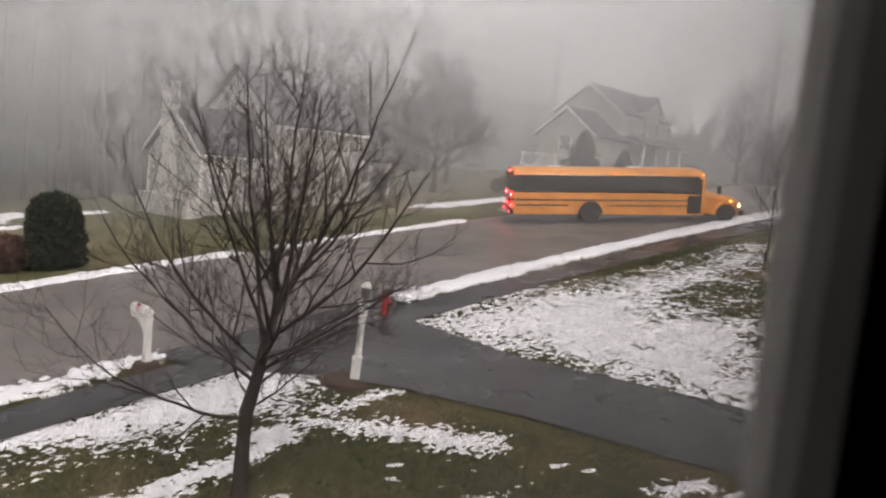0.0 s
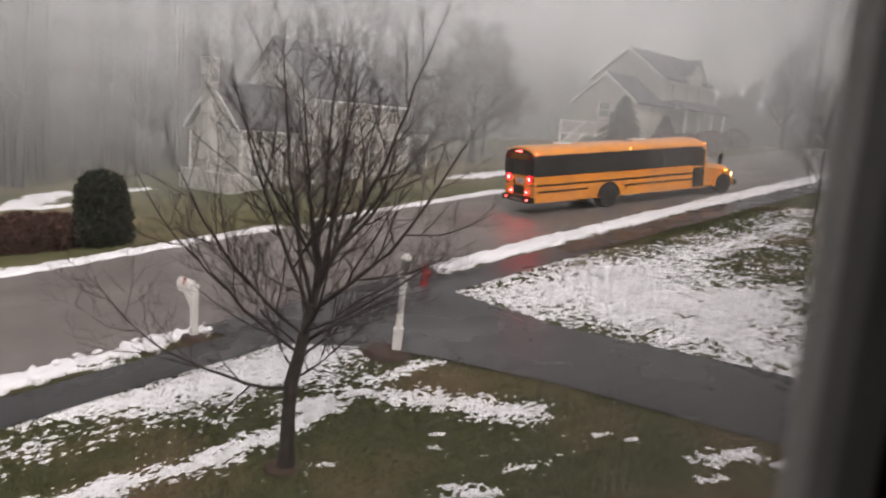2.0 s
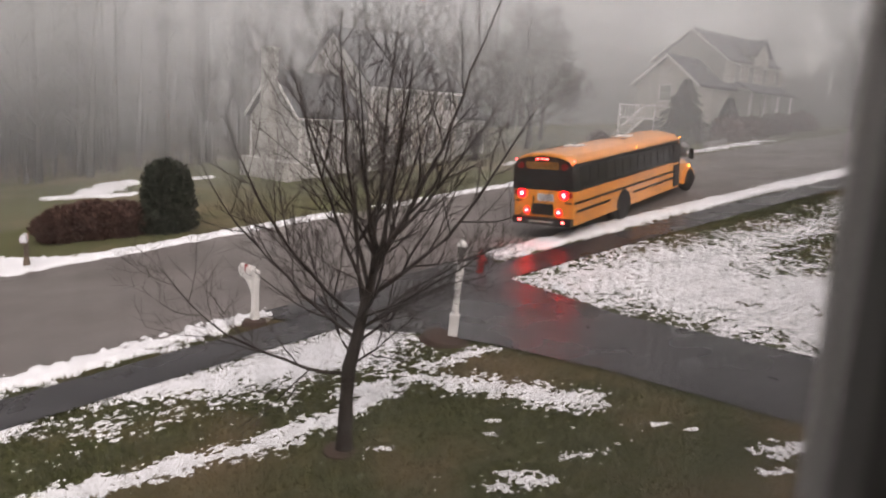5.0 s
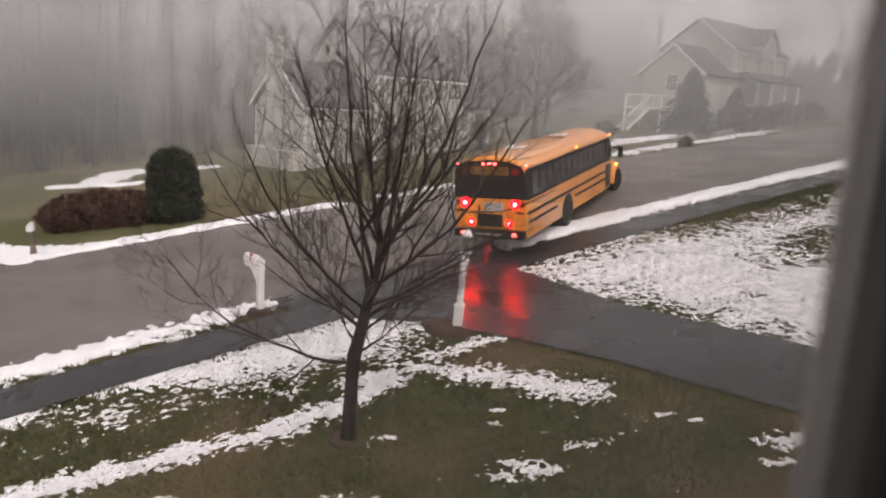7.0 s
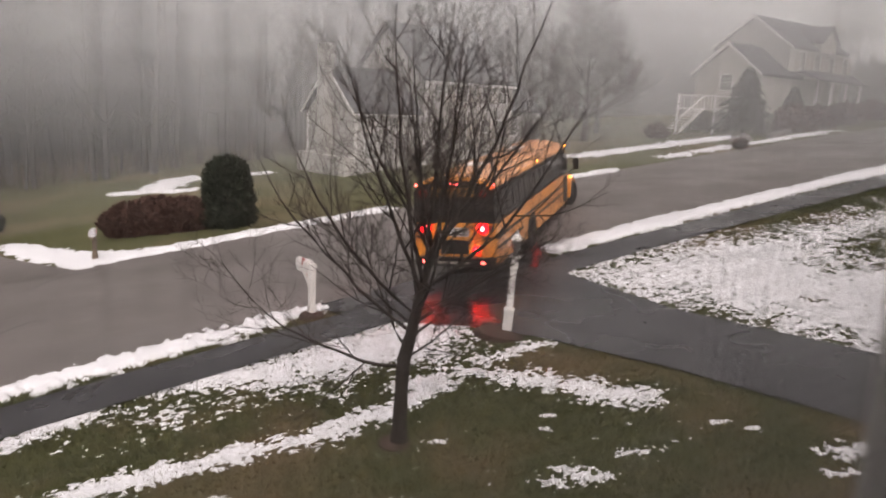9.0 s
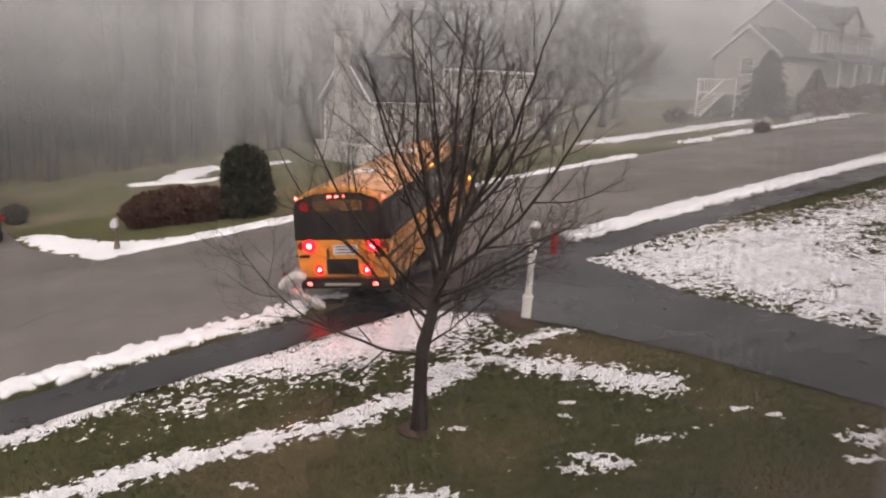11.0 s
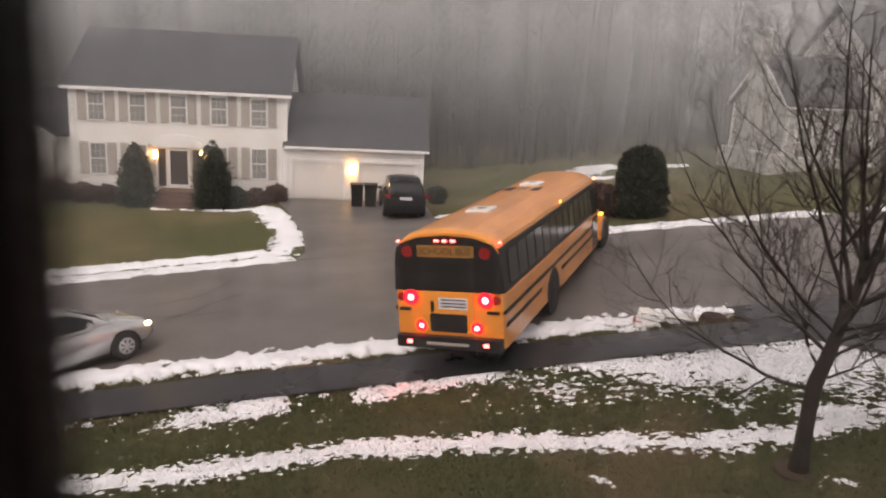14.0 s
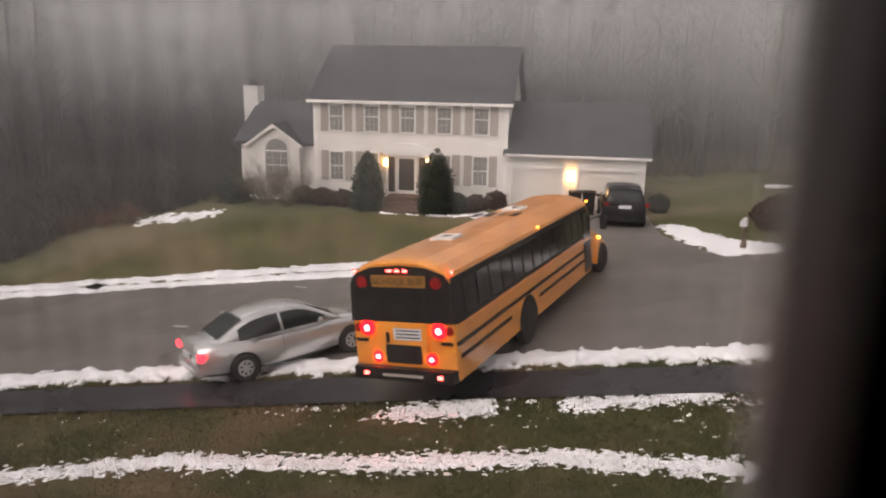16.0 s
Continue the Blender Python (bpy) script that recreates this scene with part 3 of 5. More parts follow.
def build_bus():
    bus = thing("school_bus", pose(0, 0, 0), "yellow school bus with black stripes and lit brake lights", "bus")
    L, H = 10.25, 1.16
    # side section, from the skirt up over the rounded roof
    sec = [(-H, .48), (-H, 1.5), (-H + .01, 1.72), (-H + .06, 2.42), (-H + .12, 2.58), (-H + .3, 2.74), (-H + .65, 2.85), (0, 2.89)]
    sec = sec + [(-y, z) for y, z in sec[-2::-1]]

    def ring(x, k=1.0, drop=0.0):
        return [(x, y * k, z - drop * max(0, z - 2.2)) for y, z in sec]
    part("body", Mesh().loft([ring(0.0, .965, .12), ring(.06, .99, .03), ring(.2), ring(L - .5), ring(L - .15, .99, .05), ring(L, .95, .14)]), YELLOW, bus, soft=False)
    part("chassis", Mesh().box(.3, 11.6, -.6, .6, .38, .6).box(.6, 3.2, -.9, .9, .42, .5), BLACK, bus)
    # dark window bands
    for s in (-1, 1):
        y0 = s * (H - .03)
        part("window_band", Mesh().prism([(y0 + s * .036, 1.6), (y0 - s * .03, 2.5), (y0 - s * .1, 2.5), (y0 - s * .1, 1.6)], 0, .06, L - .3), BLACK, bus)
        n = 13
        for i in range(n):
            x0 = .5 + i * (L - 1.2) / n
            part("side_window", Mesh().prism([(y0 + s * .042, 1.70), (y0 - s * .006, 2.38), (y0 - s * .05, 2.38), (y0 - s * .05, 1.70)], 0, x0, x0 + .6), BUS_GLASS, bus)
        for z, x0, x1 in ((1.52, .25, L - .3), (1.22, .02, L - .9), (.94, .15, 2.9), (.94, 5.0, L - 1.0)):
            part("rub_rail", Mesh().box(x0, x1, s * H - .02, s * H + .022, z - .04, z + .04), BLACK if z < 1.5 else YELLOW, bus)
        # black slab proud of the closed side, for the shade inside the arch
        part("arch_shade", Mesh().prism([(4.1 + .66 * math.cos(w), .5 + .66 * math.sin(w)) for w in np.linspace(0, math.pi, 14)], 1, s * H - s * .3, s * H + s * .006), BLACK, bus)
        for x, mt in ((.14, MARKER), (5.36, AMBER), (10.1, AMBER)):
            part("marker_lamp", Mesh().lathe([(.024, -.025), (.03, 0), (.022, .02), (.005, .03)], 10, (x, s * 1.085, 2.6)), mt, bus)
    # roof hatches, ribs and roof number
    for x in (2.3, 6.7):
        h = part("roof_hatch", Mesh().box(x - .32, x + .32, -.28, .28, 2.86, 2.93, .02), PAINT_WHITE, bus, "white roof hatch")
        part("hatch_mark", Mesh().box(x - .1, x + .12, -.06, .02, 2.93, 2.936).box(x + .02, x + .1, -.12, .1, 2.931, 2.937), BLACK, h)
    for i in range(4):
        part("roof_number", Mesh().box(5.55, 6.05, .62 - i * .36, .82 - i * .36, 2.875 - .02 * abs(.54 - i * .36), 2.892 - .02 * abs(.54 - i * .36)), BLACK, bus, "plain dark bars of a roof number")
    for i in range(9):
        x = .9 + i * 1.08
        part("roof_rib", Mesh().loft([[(x - .02, y, z + .001), (x + .02, y, z + .001), (x + .02, y, z + .005), (x - .02, y, z + .005)] for y, z in sec[5:-5]]), YELLOW, bus)
    # rear
    part("rear_upper", Mesh().prism([(-1.145, 1.62), (-1.1, 2.38), (-.98, 2.58), (-.6, 2.71), (0, 2.76), (.6, 2.71), (.98, 2.58), (1.1, 2.38), (1.145, 1.62)], 0, -.03, .12), BLACK, bus)
    for y0, y1 in ((-1.0, -.58), (.58, 1.0)):
        part("rear_window", Mesh().box(-.045, .0, y0, y1, 1.68, 2.28, .01), BUS_GLASS, bus)
    door = part("emergency_door", Mesh().box(-.045, .0, -.55, .55, .76, 1.62, .012), YELLOW, bus)
    part("door_window", Mesh().box(-.055, -.03, -.48, .48, 1.66, 2.24, .01), BUS_GLASS, door)
    part("door_panel", Mesh().box(-.056, -.03, -.4, .4, .78, 1.16, .02), BLACK, door, "black lower door panel")
    part("door_handle", Mesh().box(-.09, -.04, .3, .36, 1.2, 1.42, .01), BLACK, door)
    card = part("rear_notice", Mesh().box(-.052, -.03, -.42, .2, 1.26, 1.5), SIGNPAPER, door, "pale notice board")
    for k in range(3):
        part("notice_line", Mesh().box(-.056, -.05, -.38, .14, 1.30 + k * .07, 1.325 + k * .07), BLACK, card)
    sign = part("sign_board", Mesh().box(-.05, 0, -.6, .6, 2.32, 2.56, .01), SHADED_YELLOW, bus, "yellow sign board with shade put into its colour")
    for word, y in (("SCHOOL", .19), ("BUS", -.38)):
        lettering(word, .19, BLACK, sign, Matrix.Translation((-.054, y, 2.44)) @ pose(0, 0, 0, 90, 0, -90))
    for y in (-.82, .82):
        part("warning_lamp", Mesh().lathe([(.12, -.05), (.125, -.02), (.09, 0), (.01, 0)], 16, (0, y, 2.42), axis=0), RED_LENS, bus)
        part("brake_light", Mesh().lathe([(.02, -.075), (.06, -.07), (.076, -.045), (.076, .0)], 18, (0, y * .97, 1.475), axis=0), BRAKE, bus)
        # lens ring glows to stand in for the lamp's halo
        part("halo_lens", Mesh().lathe([(.077, -.055), (.155, -.05), (.155, 0), (.077, 0)], 18, (0, y * .97, 1.475), axis=0), LENS_HALO, bus)
        part("turn_lens", Mesh().lathe([(.02, -.04), (.08, -.035), (.09, 0)], 16, (0, y * 1.24, 1.475), axis=0), RED_LENS, bus)
        part("halo_lens", Mesh().lathe([(.056, -.05), (.115, -.045), (.115, 0), (.056, 0)], 18, (0, y * .728, .89), axis=0), LENS_HALO, bus)
        part("tail_light", Mesh().lathe([(.02, -.075), (.045, -.07), (.055, -.045), (.055, .0)], 16, (0, y * .728, .89), axis=0), BRAKE, bus)
        # unlit reflectors made emissive: their red glint is painted as glow
        part("glow_reflector", Mesh().box(-.19, -.16, y - .05, y + .05, .55, .62), MARKER, bus)
        part("rear_stripe", Mesh().box(-.035, .0, min(y, y * 1.3), max(y, y * 1.3), 1.19, 1.25), BLACK, bus)
    for y in (-.17, 0, .17):
        part("clearance_lamp", Mesh().box(-.06, .02, y - .05, y + .05, 2.63, 2.675, .01), MARKER, bus)
    part("bumper", Mesh().prism([(-.18, -1.1), (-.18, 1.1), (.1, 1.14), (.1, -1.14)], 2, .46, .7), BLACK, bus)
    part("bumper_plate", Mesh().box(-.186, -.17, -.45, .45, .54, .6), SHUTTER, bus, "pale strip on the bumper")
    # hood, windscreen, mirrors
    hood = [[(x, y * w, z0 + (z1 - z0) * k) for y, k in ((-1, 0), (-1, .75), (-.8, .95), (-.4, 1), (.4, 1), (.8, .95), (1, .75), (1, 0))]
            for x, w, z0, z1 in ((L - .1, 1.05, .55, 1.75), (L + .7, 1.03, .55, 1.62), (L + 1.5, .98, .6, 1.48), (L + 1.95, .9, .65, 1.3), (L + 2.05, .84, .7, 1.15))]
    part("hood", Mesh().loft(hood), YELLOW, bus)
    part("grille", Mesh().box(L + 2.0, L + 2.09, -.5, .5, .75, 1.1, .02), BLACK, bus)
    part("front_bumper", Mesh().box(L + 2.0, L + 2.25, -1.1, 1.1, .45, .72, .04), BLACK, bus)
    part("windscreen", Mesh().prism([(L - .05, 1.75), (L + .1, 1.75), (L + .04, 2.4), (L - .1, 2.42)], 1, -.98, .98), BUS_GLASS, bus)
    part("entry_door", Mesh().box(L - .95, L - .2, -H - .015, -H + .03, .55, 2.35), BUS_GLASS, bus)
    for s in (-1, 1):
        part("headlamp", Mesh().lathe([(.02, .06), (.1, .05), (.12, 0), (.12, -.06)], 16, (L + 2.03, s * .78, .98), axis=0), HEADLAMP, bus)
        part("turn_lamp", Mesh().box(L + 1.44, L + 1.54, s * 1.0 - .05, s * 1.0 + .05, 1.16, 1.24, .01), AMBER, bus)
        part("fender", Mesh().prism([(11.45 + .68 * math.cos(w), .5 + .68 * math.sin(w)) for w in np.linspace(0, math.pi, 14)], 1, s * .75, s * 1.16), YELLOW, bus)
        # black slab on the solid fender stands for the shaded hollow
        part("fender_shade", Mesh().prism([(11.45 + .57 * math.cos(w), .5 + .57 * math.sin(w)) for w in np.linspace(0, math.pi, 14)], 1, s * .8, s * 1.168), BLACK, bus)
        part("mirror", Mesh().tube([(L + .1, s * 1.1, 2.0), (L + .6, s * 1.35, 2.05), (L + .65, s * 1.38, 1.7)], [.02, .02, .02], 6)
             .box(L + .58, L + .7, s * 1.38 - .1, s * 1.38 + .1, 1.6, 2.05, .02), BLACK, bus)
        for x, y in ((4.1, 1.05), (4.1, .74)):
            wheel(bus, x, s * y, .5, .26, rim_mat=BLACK)
        wheel(bus, 11.45, s * 1.0, .5, .28, rim_mat=BLACK, turn=-14, lift=.1)
    return bus


bus = build_bus()
BUS_ROWS = [  # seconds, place of the rear end, heading
    (0, 3.91, 40.12, 4.9),
    (0.5, 3.27, 38.28, 11.7),
    (1, 2.79, 36.84, 17.7),
    (1.5, 2.38, 35.10, 24.5),
    (2, 2.08, 33.40, 31.1),
    (2.5, 1.93, 32.17, 36.9),
    (3, 1.72, 30.65, 43.4),
    (3.5, 1.51, 29.19, 48.7),
    (4, 1.27, 27.82, 53.4),
    (6.5, -0.71, 23.00, 69.3),
    (7, -1.13, 22.28, 71.8),
    (7.5, -1.53, 21.53, 74.6),
    (8, -1.99, 20.88, 77.3),
    (8.5, -2.59, 20.07, 79.5),
    (9, -3.19, 19.55, 81.7),
    (9.5, -3.80, 18.88, 83.8),
    (12, -6.97, 14.81, 96.7),
    (12.5, -7.46, 13.80, 100.3),
    (13, -8.00, 12.87, 103.5),
    (13.5, -8.63, 11.96, 106.8),
    (14, -9.28, 11.01, 110.5),
    (14.5, -9.92, 9.97, 113.6),
    (15, -10.70, 8.98, 116.9),
    (15.5, -11.41, 7.93, 120.0),
    (16, -12.16, 6.91, 123.2),
]


def bus_pose(x, y, heading):
    """The bus stands with its axles on the sloping street."""
    c, s = math.cos(radians(heading)), math.sin(radians(heading))

    def h(u, v):
        px, py = x + u * c - v * s, y + u * s + v * c
        return ground(px * DX + py * DY, -px * DY + py * DX) + 0.03
    rear, front = (h(4.1, -1) + h(4.1, 1)) / 2, (h(11.45, -1) + h(11.45, 1)) / 2
    left, right = (h(4.1, 1) + h(11.45, 1)) / 2, (h(4.1, -1) + h(11.45, -1)) / 2
    up = math.atan2(front - rear, 7.35) - 0.014  # nose-down stance
    lean = math.atan2(left - right, 2.0)
    z = rear - 4.1 * math.tan(up)
    return Matrix.Translation((x, y, z)) @ pose(0, 0, 0, 0, 0, heading) @ pose(0, 0, 0, math.degrees(lean), -math.degrees(up), 0)


# ---- cars ----
def build_car(name, m, label, paint, length, width, stations, cabin, wheel_x, r, lights):
    """stations: x, low z, belt z, half width; cabin: x, roof z, half width at the roof."""
    car = thing(name, m, label, "car")
    rings = []
    for x, lo, hi, w in stations:
        rings.append([(x, y * w, lo + (hi - lo) * k) for y, k in ((-.86, 0), (-.98, .18), (-1, .5), (-.97, .8), (-.88, .96), (-.5, 1.03), (0, 1.05), (.5, 1.03), (.88, .96), (.97, .8), (1, .5), (.98, .18), (.86, 0))])
    part("body", Mesh().loft(rings), paint, car, soft=True)
    br = cabin
    cols = list(zip(*cabin))

    def cab(x):
        """Belt height, roof height, half widths at belt and roof, eased between stations."""
        k = max(i for i in range(len(cabin)) if cols[0][i] <= x + 1e-9)
        k = min(k, len(cabin) - 2)
        u = (x - cols[0][k]) / (cols[0][k + 1] - cols[0][k])
        out = []
        for c in cols[1:]:
            m0 = (c[k + 1] - c[max(k - 1, 0)]) / (cols[0][k + 1] - cols[0][max(k - 1, 0)])
            m1 = (c[min(k + 2, len(c) - 1)] - c[k]) / (cols[0][min(k + 2, len(c) - 1)] - cols[0][k])
            d = cols[0][k + 1] - cols[0][k]
            out.append((2 * u ** 3 - 3 * u ** 2 + 1) * c[k] + (u ** 3 - 2 * u ** 2 + u) * m0 * d + (3 * u ** 2 - 2 * u ** 3) * c[k + 1] + (u ** 3 - u ** 2) * m1 * d)
        return out
    xs = np.linspace(cols[0][0], cols[0][-1], 25)
    rings = []
    for x in xs:
        z0, z1, w0, w1 = cab(x)
        rings.append([(x, -w0, z0 - .06), (x, -w0 * .6 - w1 * .4, z0 + (z1 - z0) * .45), (x, -w1, z1 - .055), (x, -w1 * .86, z1 - .012), (x, -w1 * .5, z1 + .018), (x, 0, z1 + .028),
                      (x, w1 * .5, z1 + .018), (x, w1 * .86, z1 - .012), (x, w1, z1 - .055), (x, w0 * .6 + w1 * .4, z0 + (z1 - z0) * .45), (x, w0, z0 - .06)])
    part("cabin", Mesh().loft(rings), paint, car, soft=True)
    for name, xa, xb in (("rear_window", cols[0][0] + .1, cols[0][1] - .04), ("windscreen", cols[0][-2] + .06, cols[0][-1] - .12)):
        pane = []
        for x in np.linspace(xa, xb, 6):
            z0, z1, w0, w1 = cab(x)
            pane.append([(x, y * w1 * .84, z1 + .022 * (1 - .6 * abs(y)) + .012) for y in (-1, -.5, 0, .5, 1)])
        part(name, Mesh().loft(pane, closed=False), CAR_GLASS, car, soft=True)
    for s in (-1, 1):
        x_lo, x_hi = cols[0][0] + (cols[0][1] - cols[0][0]) * .72, cols[0][-1] - .42
        mid = (x_lo + x_hi) / 2 - .05
        for xa, xb in ((x_lo, mid - .035), (mid + .035, x_hi)):
            pane = []
            for x in np.linspace(xa, xb, 8):
                z0, z1, w0, w1 = cab(x)
                top = min(.9, max(.2, (z1 - .1 - z0) / max(z1 - z0, .01)))
                row = []
                for k in (.06, top * .5, top):
                    wide = w0 + (w1 - w0) * min(k / .93, 1)
                    mid_w = w0 * .6 + w1 * .4
                    zz = z0 + (z1 - z0) * k
                    wide = w0 + (mid_w - w0) * ((k * (z1 - z0) + .06) / (.45 * (z1 - z0) + .06)) if k < .45 else mid_w + (w1 - mid_w) * (zz - z0 - .45 * (z1 - z0)) / max(.55 * (z1 - z0) - .055, .01)
                    row.append((x, s * (wide + .012), zz))
                pane.append(row)
            part("side_window", Mesh().loft(pane, closed=False), CAR_GLASS, car, soft=True)
        xm = (br[1][0] + br[-2][0]) / 2
        part("door_seam", Mesh().box(xm - .006, xm + .006, s * width / 2 * .99 - .004, s * width / 2 * .99 + .008, .3, .86), BLACK, car)
        for dx in (-.75, .25):
            part("door_handle", Mesh().box(xm + dx, xm + dx + .16, s * width / 2 * .965 - .02, s * width / 2 * .965 + .03, .84, .87, .005), paint, car)
        part("side_mirror", Mesh().box(br[-2][0] + .1, br[-2][0] + .26, s * width / 2 - .02 if s > 0 else -width / 2 - .16, s * width / 2 + .16 if s > 0 else -width / 2 + .02, .95, 1.08, .03), paint, car)
        for x in wheel_x:
            # body is solid here; a black slab paints the well's shade
            part("well_shade", Mesh().prism([(x + (r + .05) * math.cos(w), r + (r + .05) * math.sin(w)) for w in np.linspace(-.5, math.pi + .5, 18)], 1, s * (width / 2 - .3), s * (width / 2 + .004)), BLACK, car)
            wheel(car, x, s * (width / 2 - .075), r, .22)
        part("tail_light", Mesh().box(-.03, .12, s * width * .46 - .17, s * width * .46 + .02, lights, lights + .16, .02), TAIL if paint is SILVER else RED_LENS, car)
        part("headlamp", Mesh().box(length - .3, length - .14, s * width * .42 - .06, s * width * .42 + .06, .62, .7, .02), HEADLAMP if paint is SILVER else SIGNPAPER, car)
    part("number_plate", Mesh().box(-.045, -.01, -.26, .26, lights - .08, lights + .05), SIGNPAPER, car, "plain pale plate")
    part("rear_bumper", Mesh().box(-.06, .1, -width * .46, width * .46, .3, .52, .04), paint, car)
    return car


sedan = build_car("sedan", pose(-16.85, 3.58, 0, 0, 0, 0), "silver four-door saloon with wet paint and lit tail lights", SILVER, 4.6, 1.8,
                  [(0, .45, .9, .72), (.06, .3, .98, .82), (.5, .24, 1.0, .89), (1.2, .2, .95, .9), (2.4, .2, .92, .9), (3.3, .2, .92, .9), (3.9, .2, .86, .88), (4.3, .24, .77, .82), (4.54, .32, .66, .7), (4.6, .4, .56, .58)],
                  [(.42, .9, .98, .74, .7), (1.2, .92, 1.36, .82, .62), (1.75, .92, 1.45, .84, .62), (2.4, .92, 1.44, .84, .62), (2.75, .92, 1.36, .83, .64), (3.55, .88, .95, .78, .72)],
                  (1.0, 3.72), .32, .72)


def on_slope(ob, x, y, heading, length):
    c, s = math.cos(radians(heading)), math.sin(radians(heading))

    def h(u, v):
        px, py = x + u * c - v * s, y + u * s + v * c
        return ground(px * DX + py * DY, -px * DY + py * DX) + 0.04
    up = math.atan2(h(length * .8, 0) - h(length * .2, 0), length * .6)
    lean = math.atan2(h(length / 2, .8) - h(length / 2, -.8), 1.6)
    ob.matrix_basis = Matrix.Translation((x, y, h(0, 0))) @ pose(0, 0, 0, 0, 0, heading) @ pose(0, 0, 0, math.degrees(lean), -math.degrees(up), 0)


on_slope(sedan, -16.72, 3.72, 93, 4.75)
suv = build_car("suv", pose(0, 0, 0), "black sport utility vehicle parked before the garage", DARK_CAR, 4.5, 1.85,
                [(0, .5, 1.0, .84), (.05, .38, 1.08, .9), (.6, .28, 1.1, .92), (2.2, .26, 1.06, .92), (3.3, .26, 1.04, .92), (4.0, .28, 1.0, .9), (4.4, .36, .9, .8), (4.5, .45, .75, .7)],
                [(.0, 1.04, 1.1, .84, .8), (.28, 1.04, 1.62, .86, .7), (1.2, 1.04, 1.74, .87, .71), (2.1, 1.04, 1.71, .86, .7), (2.5, 1.04, 1.6, .85, .7), (3.2, 1.0, 1.08, .82, .76)],
                (.85, 3.5), .36, .95)
suv_at = at(2.05, 32.6)
on_slope(suv, suv_at.x, suv_at.y, TURN + 92, 4.5)


# ---- houses: x along the street, y away from it ----
def gable_roof(name, parent, x0, x1, y0, y1, eave, ridge, over=.35, thick=.16, along_x=True, mat=None):
    m = Mesh()
    if along_x:
        mid, k = (y0 + y1) / 2, (ridge - eave) / ((y1 - y0) / 2)
        lo = eave - over * k
        m.prism([(y0 - over, lo), (mid, ridge), (y1 + over, lo), (y1 + over, lo + thick), (mid, ridge + thick), (y0 - over, lo + thick)], 0, x0 - over, x1 + over)
    else:
        mid, k = (x0 + x1) / 2, (ridge - eave) / ((x1 - x0) / 2)
        lo = eave - over * k
        m.prism([(x0 - over, lo), (mid, ridge), (x1 + over, lo), (x1 + over, lo + thick), (mid, ridge + thick), (x0 - over, lo + thick)], 1, y0 - over, y1 + over)
    return part(name, m, mat or ROOF, parent)


def clad_walls(parent, x0, x1, y0, y1, z0, z1, ridge, along_x, mat, step=.2):
    """Four walls with lapped boards; gable ends close the roof."""
    if along_x:
        outline = [(y0, z0), (y0, z1), ((y0 + y1) / 2, ridge), (y1, z1), (y1, z0)]
        w = part("wall", Mesh().prism(outline, 0, x0, x1), mat, parent)
    else:
        outline = [(x0, z0), (x0, z1), ((x0 + x1) / 2, ridge), (x1, z1), (x1, z0)]
        w = part("wall", Mesh().prism(outline, 1, y0, y1), mat, parent)
    laps = Mesh()
    z = z0 + .3
    while z < z1 - .05:
        laps.prism([(y0 - .022, z), (y0 - .004, z + step), (y0 + .01, z + step), (y0 + .01, z)], 0, x0, x1)
        laps.prism([(x0 - .022, z), (x0 - .004, z + step), (x0 + .01, z + step), (x0 + .01, z)], 1, y0, y1)
        z += step
    part("siding", laps, mat, w)
    return w


def sash_window(parent, x, y, z, w, h, shutters=True, side=False, arch=False, frame_mat=None):
    """A sash window in a wall that faces -y, or -x if side."""
    t = thing("window", pose(x, y, z) @ (pose(0, 0, 0, 0, 0, -90) if side else pose(0, 0, 0)), "", "")
    t.parent = parent
    fm = frame_mat or PAINT_WHITE
    f = .07
    part("frame", Mesh().box(-w / 2 - f, -w / 2, -.07, .04, -h / 2 - f, h / 2 + f).box(w / 2, w / 2 + f, -.07, .04, -h / 2 - f, h / 2 + f)
         .box(-w / 2, w / 2, -.07, .04, h / 2, h / 2 + f).box(-w / 2, w / 2, -.09, .04, -h / 2 - f, -h / 2), fm, t)
    part("pane", Mesh().box(-w / 2, w / 2, -.035, -.026, 0, h / 2), GLASS, t)
    part("pane", Mesh().box(-w / 2, w / 2, -.03, -.02, -h / 2, 0), GLASS, t)
    bars = Mesh().box(-w / 2, w / 2, -.05, -.02, -.025, .025)
    for k in (-1 / 6, 1 / 6):
        bars.box(k * w - .005, k * w + .005, -.045, -.03, -h / 2, h / 2)
    for k in (-.25, .25):
        bars.box(-w / 2, w / 2, -.044, -.03, k * h - .005, k * h + .005)
    part("glazing_bar", bars, fm, t)
    if shutters:
        for s in (-1, 1):
            c = s * (w / 2 + f + .23)
            sh = part("shutter", Mesh().box(c - .2, c + .2, -.06, -.02, -h / 2 - f, h / 2 + f), SHUTTER, t)
            lv = Mesh()
            k = -h / 2
            while k < h / 2 - .1:
                lv.prism([(-.078, k), (-.062, k + .1), (-.05, k + .1), (-.05, k)], 0, c - .15, c + .15)
                k += .14
            part("slats", lv, SHUTTER, sh)
    return t


